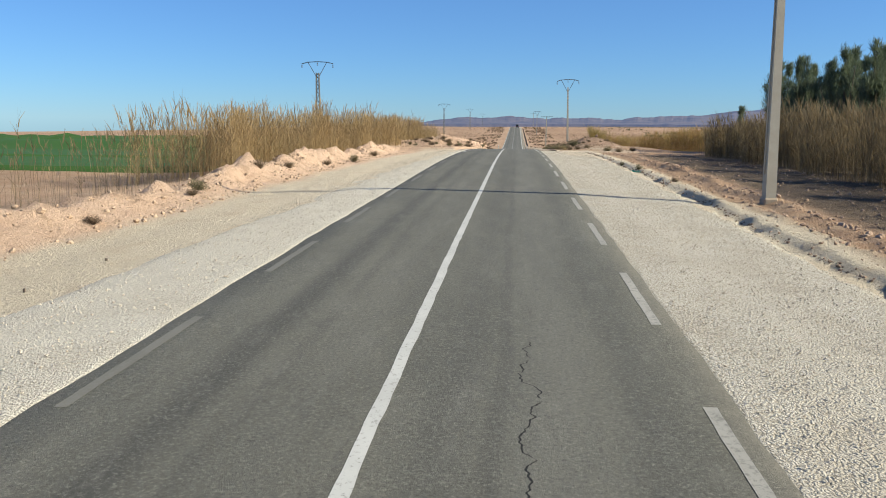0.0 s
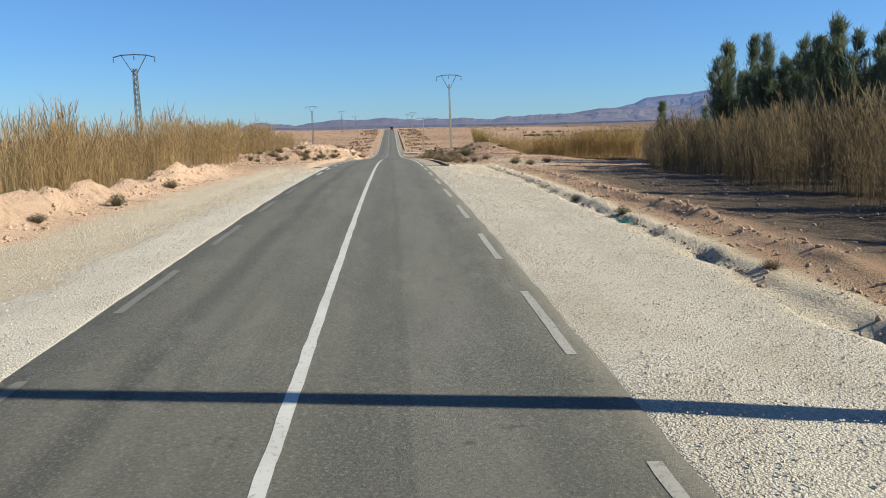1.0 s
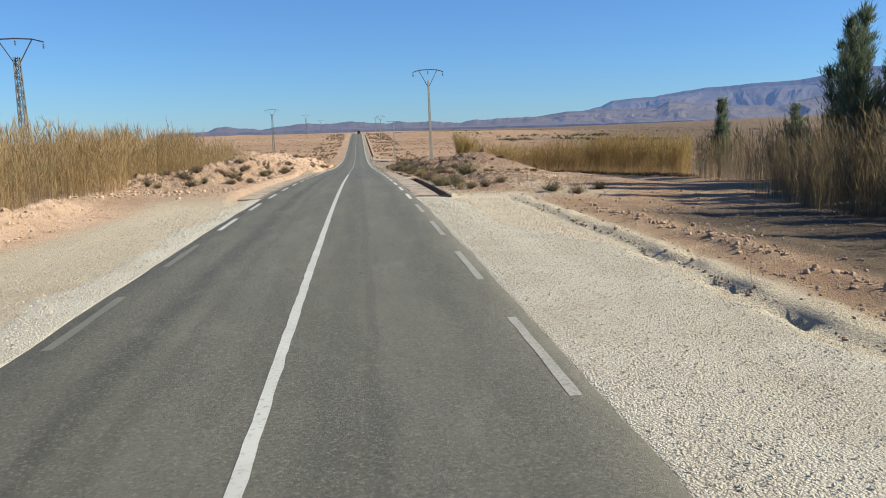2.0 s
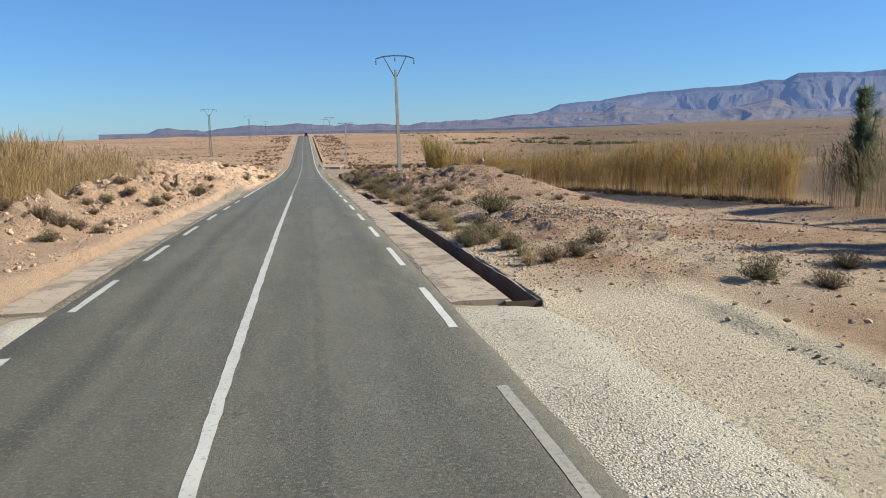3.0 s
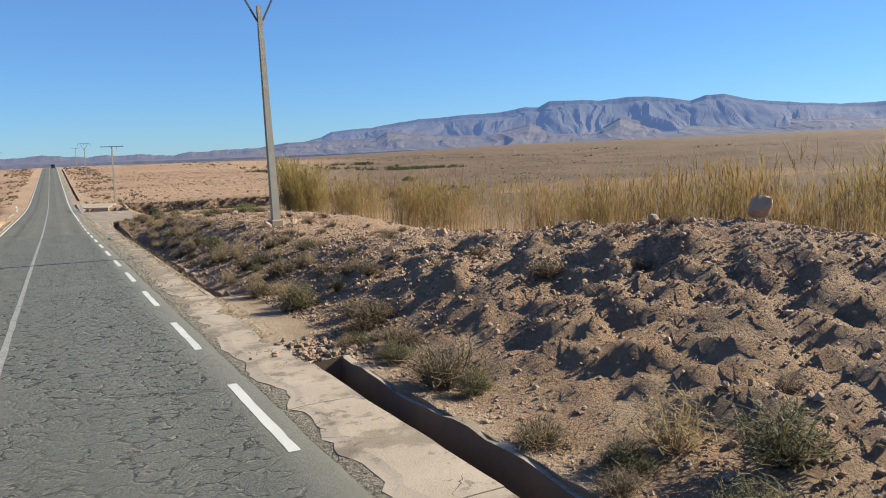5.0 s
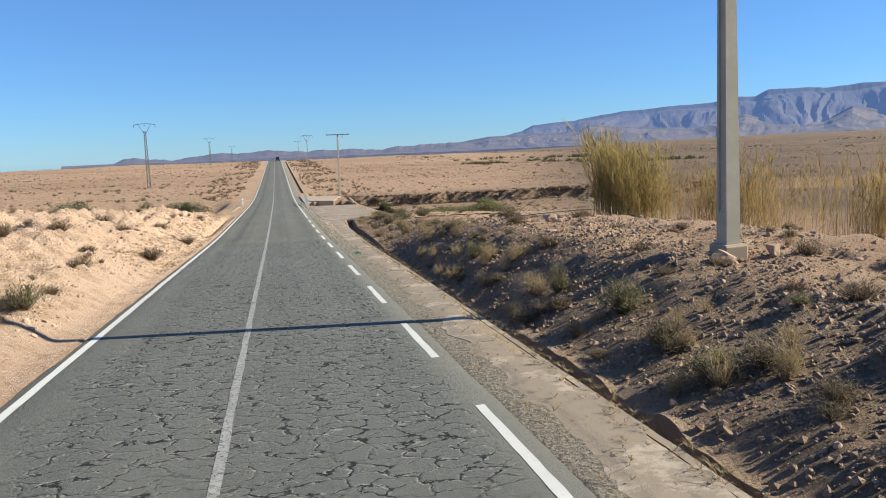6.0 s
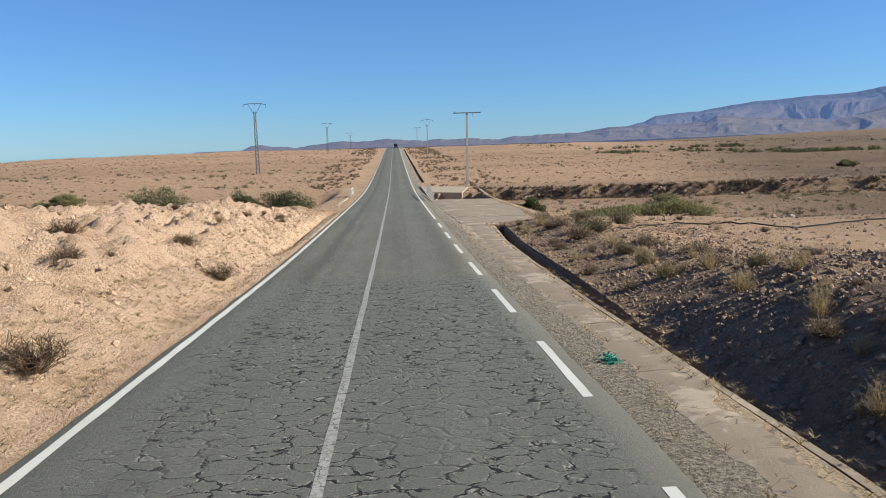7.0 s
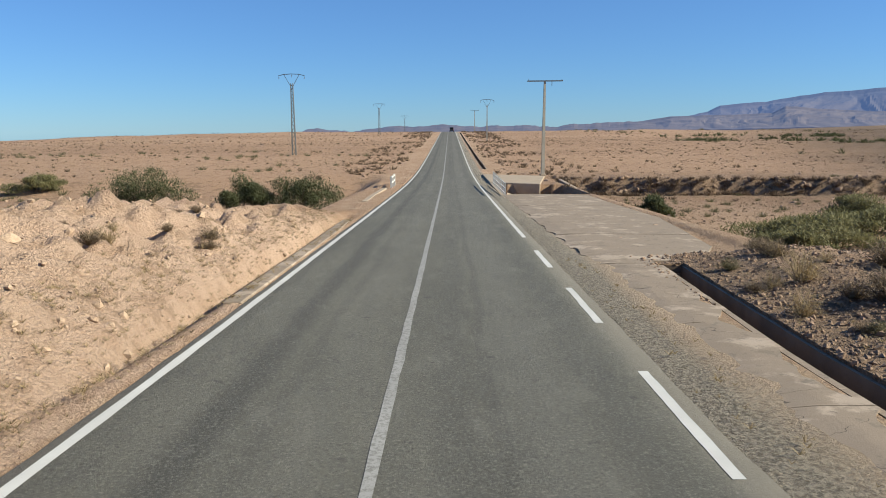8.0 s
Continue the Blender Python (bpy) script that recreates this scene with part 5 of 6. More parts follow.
# on the ditch slope
SLOPE_SHRUBS = [(5.9, 119.0, 1.3, "dry"), (7.1, 121.0, 1.3, "dry"), (6.9, 125.0, 1.2, "dry"), (7.4, 129.0, 1.2, "dry"), (7.3, 133.5, 1.5, "olive"), (7.0, 131.2, 1.2, "dry"), (6.9, 137.5, 1.1, "straw"), (7.6, 141.3, 1.3, "straw"),
                (7.3, 143.2, 1.2, "straw"), (8.3, 140.5, 1.0, "dry"), (7.0, 146.5, 1.0, "straw"), (8.0, 152.0, 1.2, "dry"), (7.7, 157.0, 1.1, "straw"), (8.6, 160.5, 1.3, "dry"), (9.6, 164.0, 1.4, "dry"), (8.4, 168.5, 1.4, "straw"),
                (8.3, 173.0, 1.7, "dry"), (9.6, 175.5, 2.0, "olive"), (8.6, 178.5, 1.5, "dry"), (8.2, 181.0, 1.5, "straw"), (9.0, 184.5, 1.3, "dry"), (10.6, 182.0, 1.6, "dry"), (11.8, 179.0, 1.8, "olive"), (9.7, 148.0, 1.0, "dry"),
                (11.0, 153.0, 1.2, "dry"), (13.4, 150.2, 1.4, "red"), (12.2, 158.0, 1.5, "dry"), (9.9, 130.2, 0.9, "red"), (12.0, 134.2, 0.9, "dry"), (12.8, 127.0, 0.9, "dry"), (10.6, 121.0, 0.9, "red")]
# on the berm and the cut bank
BANK_SHRUBS = [(-4.40, 164.7, 1.0, "red"), (-4.62, 153.6, 1.1, "red"), (-6.2, 167.8, 0.95, "dry"), (-5.6, 146.0, 0.9, "dry"), (-7.6, 152.0, 0.9, "red"), (-5.2, 139.0, 1.0, "olive"), (-6.9, 160.5, 0.8, "red"), (-7.9, 146.4, 0.9, "dry"),
               (-6.1, 149.5, 0.6, "red"), (-5.4, 137.2, 0.9, "dry"), (-8.8, 165.0, 1.1, "red"), (-6.6, 181.0, 0.7, "straw"), (-7.0, 176.5, 0.7, "dry"), (-5.4, 184.0, 0.5, "dry"), (-6.0, 172.0, 0.6, "straw"), (-11.1, 20.7, 0.9, "olive"),
               (-10.6, 19.2, 0.5, "dry"), (-10.4, 12.0, 0.5, "red"), (-10.9, 27.5, 0.8, "dry"), (-10.8, 32.0, 0.7, "dry"), (-10.2, 38.0, 0.6, "dry"), (-9.8, 44.0, 0.8, "olive"), (-9.9, 52.0, 0.8, "dry"), (-9.2, 80.0, 1.0, "dry"),
               (-8.0, 76.5, 0.9, "dry"), (-9.4, 85.0, 1.1, "red"), (-7.2, 90.0, 0.7, "dry"), (-6.6, 97.0, 0.9, "olive"), (-7.4, 104.0, 1.0, "dry"), (-6.2, 110.0, 1.0, "olive"), (-7.6, 116.0, 1.0, "dry"), (-10.5, 92.0, 1.0, "dry")]
for k, (x, y, s, tone) in enumerate(HEAP_SHRUBS + SLOPE_SHRUBS + BANK_SHRUBS):
    shrub(x, y, s, tone, k)
rng = random.Random(12)
for k in range(130):
    y = rng.uniform(88, 182)
    x = rng.uniform(6.3, 16)
    shrub(x, y, rng.uniform(0.3, 0.75), rng.choice(("dry", "dry", "red", "straw")), k + 3)
for k in range(80):
    y = rng.uniform(112, 187)
    x = float(ditch_x(y)) + 1.0 + 3.2 * rng.random() ** 1.4
    shrub(x, y, rng.uniform(0.4, 1.1), rng.choice(("dry", "straw", "dry", "olive")), k + 7)
for k in range(34):
    y = rng.uniform(73, 90)
    shrub(5.5 + 1.3 * rng.random(), y, rng.uniform(0.35, 0.8), rng.choice(("straw", "straw", "dry", "olive")), k + 1)
for k in range(36):
    y = rng.uniform(95, 113)
    shrub(float(ditch_x(y)) + rng.uniform(0.75, 1.8), y, rng.uniform(0.25, 0.7), rng.choice(("straw", "olive", "dry", "dry")), k + 1)
for k in range(75):
    shrub(rng.uniform(-12.5, -5.4), rng.uniform(74, 124), rng.uniform(0.4, 0.9), rng.choice(("dry", "red", "olive")), k)
for k in range(56):
    shrub(rng.uniform(-13, -5.2), rng.uniform(130, 192), rng.uniform(0.25, 0.62), rng.choice(("dry", "red", "straw")), k)
for k in range(46):
    y = rng.uniform(116, 168)
    shrub(float(ditch_x(y)) + rng.uniform(0.9, 3.0), y, rng.uniform(0.45, 0.85), rng.choice(("straw", "straw", "dry", "olive")), k + 2, rng.uniform(1.3, 1.8))


def scrub_field(name, n, x0, x1, y0, y1, lo, hi, seed, protos, label, keep, twigs=18, thick=0.09):
    """Small far shrubs in one mesh, from the same twig meshes thinned out."""
    rng = np.random.RandomState(seed)
    x, y = rng.uniform(x0, x1, n), rng.uniform(y0, y1, n)
    m = keep(x, y)
    x, y = x[m], y[m]
    s = rng.uniform(lo, hi, len(x))
    cones = []
    for q in range(4):
        r2 = random.Random(seed + q)
        V, F = [], []
        for _ in range(twigs):
            a, o = r2.uniform(0, 6.28), r2.uniform(0.0, 1)
            c0, r0 = (math.cos(a) * o * 0.3, math.sin(a) * o * 0.3), r2.uniform(0.15, 0.4)
            tip = (c0[0] * 1.9 + r2.gauss(0, 0.2), c0[1] * 1.9 + r2.gauss(0, 0.2), 0.7 * r0 + r2.uniform(0.0, 0.2) * (1.2 - o))
            sa = r2.uniform(0, 3.14)
            blade(V, F, [(c0[0], c0[1], -0.05), tip], thick, thick * 0.45, (math.cos(sa), math.sin(sa)))
        cones.append((np.array(V), np.array(F)))
    strew(name, cones, np.stack([x, y, ground_z(x, y), s, rng.uniform(0, 6.28, len(x)), np.zeros(len(x))], -1), protos, label, "scrub")


verge = lambda x, y: (np.abs(x) > 6.2) & (fbm(x * 0.2, y * 0.1, 3, 9) > -0.05)
scrub_field("plain_scrub", 2600, -16, 18, 250, 540, 0.4, 1.3, 5, SCRUB_RED, "low dry scrub along the roadside", verge)
scrub_field("plain_scrub", 7500, -180, 240, 196, 600, 0.3, 1.0, 6, SCRUB_RED, "low scattered scrub over the plain", lambda x, y: (np.abs(x) > 9) & (fbm(x * 0.05, y * 0.09, 4, 19) > 0.0))
hummock = lambda x, y: (np.abs(x) > 7) & (fbm(x * 0.07, y * 0.16, 4, 69) > 0.0) & ((y > 246) | (np.abs(x) > 30))
scrub_field("plain_scrub", 7500, 6, 130, 240, 430, 0.18, 0.55, 15, SCRUB_RED, "close-set low scrub hummocks over the plain", hummock, 9)
scrub_field("plain_scrub", 5500, -130, -6, 240, 430, 0.18, 0.55, 16, SCRUB, "close-set low scrub hummocks over the plain", hummock, 9)
scrub_field("plain_scrub", 1600, 11, 60, 172, 242, 0.2, 0.5, 27, SCRUB, "low dry scrub over the stream flats", lambda x, y: fbm(x * 0.2, y * 0.2, 3, 89) > -0.1, 12, 0.06)
strew("bank_rocks", PEBBLES, stones_in(9000, 11.5, 75, 225, 250, 0.07, 0.40, 39, keep=lambda x, y, r: np.abs(wadi_edge(x, y) - 244.2) < 1.0, flat=0.9), STONE_SLOPE, "brown rocks fallen from the cut bank", "stones")
scrub_field("bank_scrub", 9000, 11.5, 75, 225, 250, 0.45, 1.2, 17, SCRUB_RED, "dark scrub along the cut bank of the stream", lambda x, y: np.abs(wadi_edge(x, y) - 243.9 - 1.2 * fbm(x * 0.3, y * 0.3, 3, 98)) < 1.0, 36, 0.045)
# litter row, dark so that it also gives the reeds' foot its shade
scrub_field("reed_litter", 5200, 16, 29, 92, 157, 0.3, 0.9, 18, SCRUB_RED, "dry litter darkening the shade line at the foot of reeds", lambda x, y: np.abs(x - 27.0 + 9.3 * (y - 93.7) / 61.9 - 0.1 - 0.8 * fbm(y * 0.4, y * 0, 3, 99)) < 0.7)
scrub_field("plain_scrub", 2600, 35, 700, 90, 900, 0.3, 1.0, 7, SCRUB, "thin scrub on the far plain", lambda x, y: fbm(x * 0.012, y * 0.012, 3, 29) > 0.0)
scrub_field("plain_scrub", 1100, 60, 320, 300, 640, 1.0, 2.6, 8, SCRUB_GREEN, "patch of dark green scrub on the plain", lambda x, y: (fbm(x * 0.02, y * 0.03, 3, 39) > 0.10))
scrub_field("plain_scrub", 700, 66, 128, 330, 430, 1.2, 3.2, 28, BUSH, "dark green bushes along a far stream line", lambda x, y: fbm(x * 0.05, y * 0.06, 3, 77) > 0.02, 30, 0.07)
scrub_field("plain_scrub", 900, -170, -14, 236, 330, 0.6, 1.7, 25, SCRUB_GREEN, "dark scrub clusters on the plain", lambda x, y: fbm(x * 0.05, y * 0.12, 3, 79) > 0.09, 40, 0.05)
scrub_field("wadi_scrub", 200, 12, 60, 192, 244, 0.5, 1.1, 9, SCRUB_GREEN, "green scrub along the dry stream bed", lambda x, y: fbm(x * 0.2, y * 0.2, 2, 49) > -0.06, 80, 0.03)
scrub_field("wadi_scrub", 150, -60, -7, 196, 250, 0.5, 1.3, 10, SCRUB_GREEN, "scrub along the dry stream bed", lambda x, y: fbm(x * 0.2, y * 0.2, 2, 59) > -0.02, 80, 0.03)


def straw_litter(n, x0, x1, y0, y1, seed, label, top=None, along=None):
    rng = np.random.RandomState(seed)
    x, y = rng.uniform(x0, x1, n), rng.uniform(y0, y1, n)
    x = x + along(y) if along else x
    V, F = [], []
    r2 = random.Random(seed)
    for _ in range(10):
        a = r2.uniform(0, 6.28)
        sa = r2.uniform(0, 3.14)
        blade(V, F, [(0, 0, -0.02), (math.cos(a) * 0.06, math.sin(a) * 0.08, 0.045), (math.cos(a) * 0.15, math.sin(a) * 0.2, 0.05 * r2.uniform(0.2, 1))], 0.012, 0.004, (math.cos(sa), math.sin(sa)))
    s = rng.uniform(0.3, 1.0, n)
    strew("dry_grass", [(np.array(V), np.array(F))], np.stack([x, y, (top or ground_z)(x, y) + 0.05, s, rng.uniform(0, 6.28, n), np.zeros(n)], -1), STRAW, label, "dry grass")


straw_litter(2600, -5.8, -3.6, 150, 200, 21, "dry trampled grass at the road edge")
straw_litter(300, 3.7, 4.5, 118, 186, 22, "dry grass in the broken strip beside the road")
straw_litter(500, 5.9, 8, 88, 184, 23, "dry grass along the ditch")
straw_litter(520, -0.35, 0.10, 113, 166, 24, "dry grass over the broken ditch edge", lambda x, y: road_z(y) - 0.01, ditch_x)


def reed_bed(name, spots, material, label, lean, seed, leaf=8, droop=0.5, low=0.12, wide=0.0065, thin=0.0046, sway=0.09):
    """Tall canes with hanging leaves and plumes. spots: x, y, height."""
    protos = []
    for q in range(16):
        r2 = random.Random(seed + q)
        V, F = [], []
        lx, ly = r2.gauss(lean[0], sway), r2.gauss(lean[1], sway)
        at = lambda t: (lx * t * t, ly * t * t, t)
        sa = r2.uniform(0, 3.14)
        blade(V, F, [at(-0.02), at(0.35), at(0.7), at(0.93)], thin, thin * 0.55, (math.cos(sa), math.sin(sa)))
        for _ in range(leaf):
            t = r2.uniform(low, 0.93)
            a, l = r2.uniform(0, 6.28), r2.uniform(0.08, 0.2)
            p = at(t)
            out = r2.uniform(0.3, 0.95)
            end = (p[0] + math.cos(a) * l * out, p[1] + math.sin(a) * l * out, p[2] + l * r2.uniform(0.9 - droop, 1.0))
            sa = a + 1.57 + r2.gauss(0, 0.5)
            blade(V, F, [p, end], wide, 0.003, (math.cos(sa), math.sin(sa)))
        if r2.random() < 0.6:
            for _ in range(3):
                t0, t1 = 0.86, r2.uniform(0.98, 1.08)
                a, b = at(t0), at(t1)
                sa = r2.uniform(0, 3.14)
                blade(V, F, [a, ((a[0] + b[0]) / 2 + r2.gauss(0, 0.006), (a[1] + b[1]) / 2 + r2.gauss(0, 0.006), (t0 + t1) / 2), (b[0] + r2.gauss(0, 0.02), b[1] + r2.gauss(0, 0.02), t1)], 0.010, 0.003, (math.cos(sa), math.sin(sa)))
        protos.append((np.array(V), np.array(F)))
    rng = np.random.RandomState(seed)
    n = len(spots)
    z = ground_z(spots[:, 0], spots[:, 1]) - 0.04
    order = rng.permutation(n)
    s = np.stack([spots[:, 0], spots[:, 1], z, spots[:, 2], rng.normal(0, 0.5, n), rng.normal(0, 0.05, n)], -1)[order]
    return strew(name, protos, s, material, label, "reeds")


def bed_spots(n, poly_x, y0, y1, h0, h1, seed, clump=0.45, front=1.6, taper=None, gaps=False):
    """Canes between the lines poly_x(y) and poly_x(y) + depth, in clumps."""
    rng = np.random.RandomState(seed)
    y = rng.uniform(y0, y1, n * 2)
    xa, xb = poly_x(y)
    x = xa + (xb - xa) * rng.uniform(0, 1, n * 2) ** front
    dens = fbm(x * 0.55, y * 0.55, 3, seed) + clump * rng.uniform(-1, 1, n * 2)
    keep = np.argsort(-dens)[:n]
    x, y = x[keep], y[keep]
    h = rng.uniform(h0, h1, n) * (1 + 0.8 * fbm(x * 0.3, y * 0.3, 3, seed + 5)) * np.where(rng.uniform(0, 1, n) < 0.04, 1.12, 1.0)
    if gaps:
        m = ~((y > 124) & (np.sin(y * 0.62 + 0.4 + 0.8 * np.sin(y * 0.21)) > 0.0) & (rng.uniform(0, 1, n) > 0.25))
        m &= y > 93.5 + 0.85 * (x - xa[keep])
        x, y, h = x[m], y[m], h[m]
    if taper:
        h = h * np.interp(y, taper, [1.0, 0.55])
    return np.stack([x, y, h], -1)


front_r = lambda y: 27.0 - 9.3 * (y - 93.7) / 61.9
reed_bed("reed_bed", bed_spots(5200, lambda y: (front_r(y), front_r(y) + 2.6), 93.2, 155.5, 1.6, 3.3, 401, 0.45, gaps=True), REED_GREEN, "stand of tall green-gold reeds beyond a dirt track", (0.02, 0.03), 41, 6, 0.4, 0.2, 0.008, 0.0054)
reed_bed("reed_bed", bed_spots(2200, lambda y: (front_r(y) + 0.3, front_r(y) + 3.0), 93.2, 155.5, 1.5, 3.4, 411, 0.45, gaps=True), REED_TOP, "green-topped young reeds among dry stalks", (0.02, 0.03), 43, 9, 0.4, 0.55, 0.010, 0.0050)
reed_bed("reed_bed", bed_spots(170, lambda y: (front_r(y) + 0.4, front_r(y) + 2.8), 93.2, 150, 3.0, 3.9, 412, 2.0, gaps=True), REED, "scattered taller pale canes above a reed stand", (0.02, 0.03), 44, 3, 0.3, 0.7, 0.009, 0.006)
reed_bed("reed_bed", bed_spots(680, lambda y: (16.9 + 0 * y, 19.6 + 0 * y), 153.4, 157.2, 2.4, 4.7, 402, 0.9), REED_CLUMP, "dense clump of tall reeds ending the stand", (-0.08, 0.05), 47, 9, 0.5, 0.25, 0.009, 0.0046, 0.17)
reed_bed("reed_bed", bed_spots(11000, lambda y: (-13.0 + 0.02 * (y - 25) - 0.8 * np.sin(y * 0.4), -18.0 + 0 * y), 27, 120, 1.6, 3.4, 403, 0.4, taper=(90, 120)), REED, "long bed of dry golden reeds behind a rubble berm", (-0.05, 0.08), 53, 9)
reed_bed("reed_bed", bed_spots(260, lambda y: (-13.2 + 0 * y, -16.5 + 0 * y), 6, 25, 1.6, 2.6, 404, 0.8), REED_GREY, "thin dead reed stalks at the edge of a field", (-0.04, 0.05), 59, 3)
reed_bed("reed_bed", bed_spots(5200, lambda y: (17.6 + 0.03 * (y - 40) + 0.6 * np.sin(y * 0.5), 23.5 + 0 * y), 6, 68, 2.0, 3.7, 405, 0.6, taper=(52, 68)), REED_GREY, "deep bed of brown reeds shaded by trees", (-0.06, 0.05), 61, 10)
# low reeds added here; their dark colour replaces the shade at the base
reed_bed("reed_bed", bed_spots(2600, lambda y: (17.9 + 0.03 * (y - 40) + 0.6 * np.sin(y * 0.5), 22.0 + 0 * y), 6, 67, 0.9, 2.1, 407, 0.7, taper=(52, 68)), REED_SHADE, "tangled dead reeds coloured dark for the shade under the taller stand", (-0.08, 0.08), 71, 7)
reed_bed("reed_bed", bed_spots(1500, lambda y: (22.5 + 0.19 * (y - 66), 28.5 + 0.1 * (y - 66)), 66, 92.5, 1.6, 3.2, 406, 0.8), REED_GREY, "thin brown reeds between trees and track", (-0.03, 0.05), 67, 4)


# ---- trees and bushes ----
def feather_tree(h, seed, label):
    """A feathery needle tree: trunk, rising limbs and many thin drooping sprays."""
    rng = random.Random(seed)
    tree = base("conifer_tree", 0, 0, 0, label, "tree", "windbreak trees")
    lean = (rng.gauss(0, 0.02), rng.gauss(0, 0.02))
    leaders = [(0.0, 0.0, 1.0)] + [(rng.gauss(0, 0.10) * h, rng.gauss(0, 0.10) * h, rng.uniform(0.62, 0.9)) for _ in range(3)]
    at = lambda l, t: Vector(((lean[0] * h + l[0]) * t, (lean[1] * h + l[1]) * t, h * l[2] * t))
    bm = bmesh.new()
    for l in leaders:
        prev = None
        for k in range(8):
            t = k / 7
            r = 0.012 * h * (1.05 - t) + 0.012
            c = at(l, t)
            ring = [bm.verts.new((c.x + math.cos(a) * r, c.y + math.sin(a) * r, c.z - 0.15)) for a in np.linspace(0, 6.283, 7)[:-1]]
            if prev:
                for i in range(6):
                    bm.faces.new((prev[i], prev[(i + 1) % 6], ring[(i + 1) % 6], ring[i]))
            prev = ring
    V, F = [], []
    for n, l in enumerate(leaders):
        clumps = [(rng.uniform(0.15, 0.97), rng.uniform(0, 6.28), rng.uniform(0.5, 1.2)) for _ in range(26 if n == 0 else 13)]
        for t, a, big in clumps:
            reach = h * 0.29 * (1.10 - t) ** 1.1 * big
            for _ in range(4):
                a2, p0 = a + rng.gauss(0, 0.45), at(l, min(0.98, t + rng.gauss(0, 0.025)))
                d = Vector((math.cos(a2), math.sin(a2), rng.uniform(0.7, 2.2))).normalized()
                p1 = p0 + d * max(0.25, reach * rng.uniform(0.6, 1.1))
                beam(bm, p0, p1, 0.03 * (1.1 - t) + 0.006, None, 0.35)
                for _ in range(30):
                    q = p0.lerp(p1, rng.uniform(0.12, 1.05)) + Vector((rng.gauss(0, 0.15), rng.gauss(0, 0.15), rng.gauss(0, 0.12)))
                    e = Vector((rng.gauss(d.x, 0.7), rng.gauss(d.y, 0.6), rng.gauss(1.2, 0.5))).normalized() * rng.uniform(0.2, 0.6)
                    sa = rng.uniform(0, 3.14)
                    blade(V, F, [tuple(q), tuple(q + e)], 0.06, 0.015, (math.cos(sa), math.sin(sa)))
    part("trunk", bm, BARK, tree)
    part("crown", mesh_of("crown", V, F, NEEDLE), None, tree, "feathery grey-green needle crown")
    return tree


TREES = [(28.8, 90.6, 5.2), (29.1, 76.0, 9.3), (32.8, 73.5, 8.4), (27.6, 66.6, 9.6), (31.2, 66.0, 9.1), (29.8, 61.8, 9.6), (27.5, 57.0, 9.3), (27.0, 51.5, 9.6), (28.2, 46.0, 9.4), (26.0, 41.0, 9.8), (27.5, 35.0, 9.6), (26.5, 28.5, 9.4), (27.5, 21.0, 9.2), (31.0, 54.0, 9.9),
         (27.2, 71.5, 9.3), (30.0, 82.5, 4.6), (31.5, 78.5, 7.4), (33.5, 69.0, 9.0), (33.0, 59.0, 9.6), (31.5, 48.5, 9.8), (28.0, 69.0, 9.6), (30.2, 71.2, 8.8), (29.0, 64.2, 8.8), (28.6, 59.4, 9.0), (28.9, 54.3, 9.3),
         (30.5, 68.5, 7.4), (29.6, 66.2, 7.8), (30.6, 63.8, 8.4), (28.4, 62.3, 7.8), (30.0, 59.5, 8.6), (29.4, 56.8, 8.4)]
first = [feather_tree(10.0, 700 + k, "slim grey-green conifer standing behind reeds") for k in range(4)]
for k, (x, y, top) in reversed(list(enumerate(TREES))):
    z = float(ground_z(x, y))
    s = 0.94 * (top - z) / 10.0
    m = pose(x, y, z, 0, 0, (k * 97) % 360) @ Matrix.Diagonal((max(s * 0.98, 0.8), max(s * 0.98, 0.8), s, 1))
    if k < 4:
        first[k].matrix_world = m
    else:
        copy_thing(first[k % 4], m)


def leaf_bush(x, y, wide, tall, seed, label, deep=None, leaf=None):
    """A leafy bush: stems and a lumpy crown of small leaves."""
    rng = random.Random(seed)
    bush = base("green_bush", x, y, float(ground_z(x, y)), label, "bush", "stream bed bushes")
    bm = bmesh.new()
    V, F = [], []
    deep = deep or wide
    lobes = []
    for _ in range(17):
        u, w = max(-0.4, min(0.4, rng.gauss(0, 0.22))), rng.uniform(-0.3, 0.3)
        lobes.append((u * wide, w * deep, rng.uniform(0.15, 0.85 - 1.3 * abs(u)) * tall, rng.uniform(0.10, 0.24)))
    for lx, ly, lz, r in lobes:
        beam(bm, (lx * 0.2, ly * 0.2, -0.1), (lx, ly, lz), 0.06, None, 0.4)
        for _ in range(720):
            d = Vector((rng.gauss(0, 1), rng.gauss(0, 1), rng.gauss(0, 1))).normalized() * rng.uniform(0.45, 1.08) * r
            p = Vector((lx + d.x * wide, ly + d.y * deep, max(0.05, lz + d.z * tall * 1.15)))
            e = Vector((rng.gauss(0, 1), rng.gauss(0, 1), rng.gauss(0.5, 0.7))).normalized() * rng.uniform(0.10, 0.24)
            sa = rng.uniform(0, 3.14)
            blade(V, F, [tuple(p), tuple(p + e)], 0.075, 0.03, (math.cos(sa), math.sin(sa)))
    part("stems", bm, BARK, bush)
    part("crown", mesh_of("crown", V, F, leaf or BUSH), None, bush, "dense small green leaves")


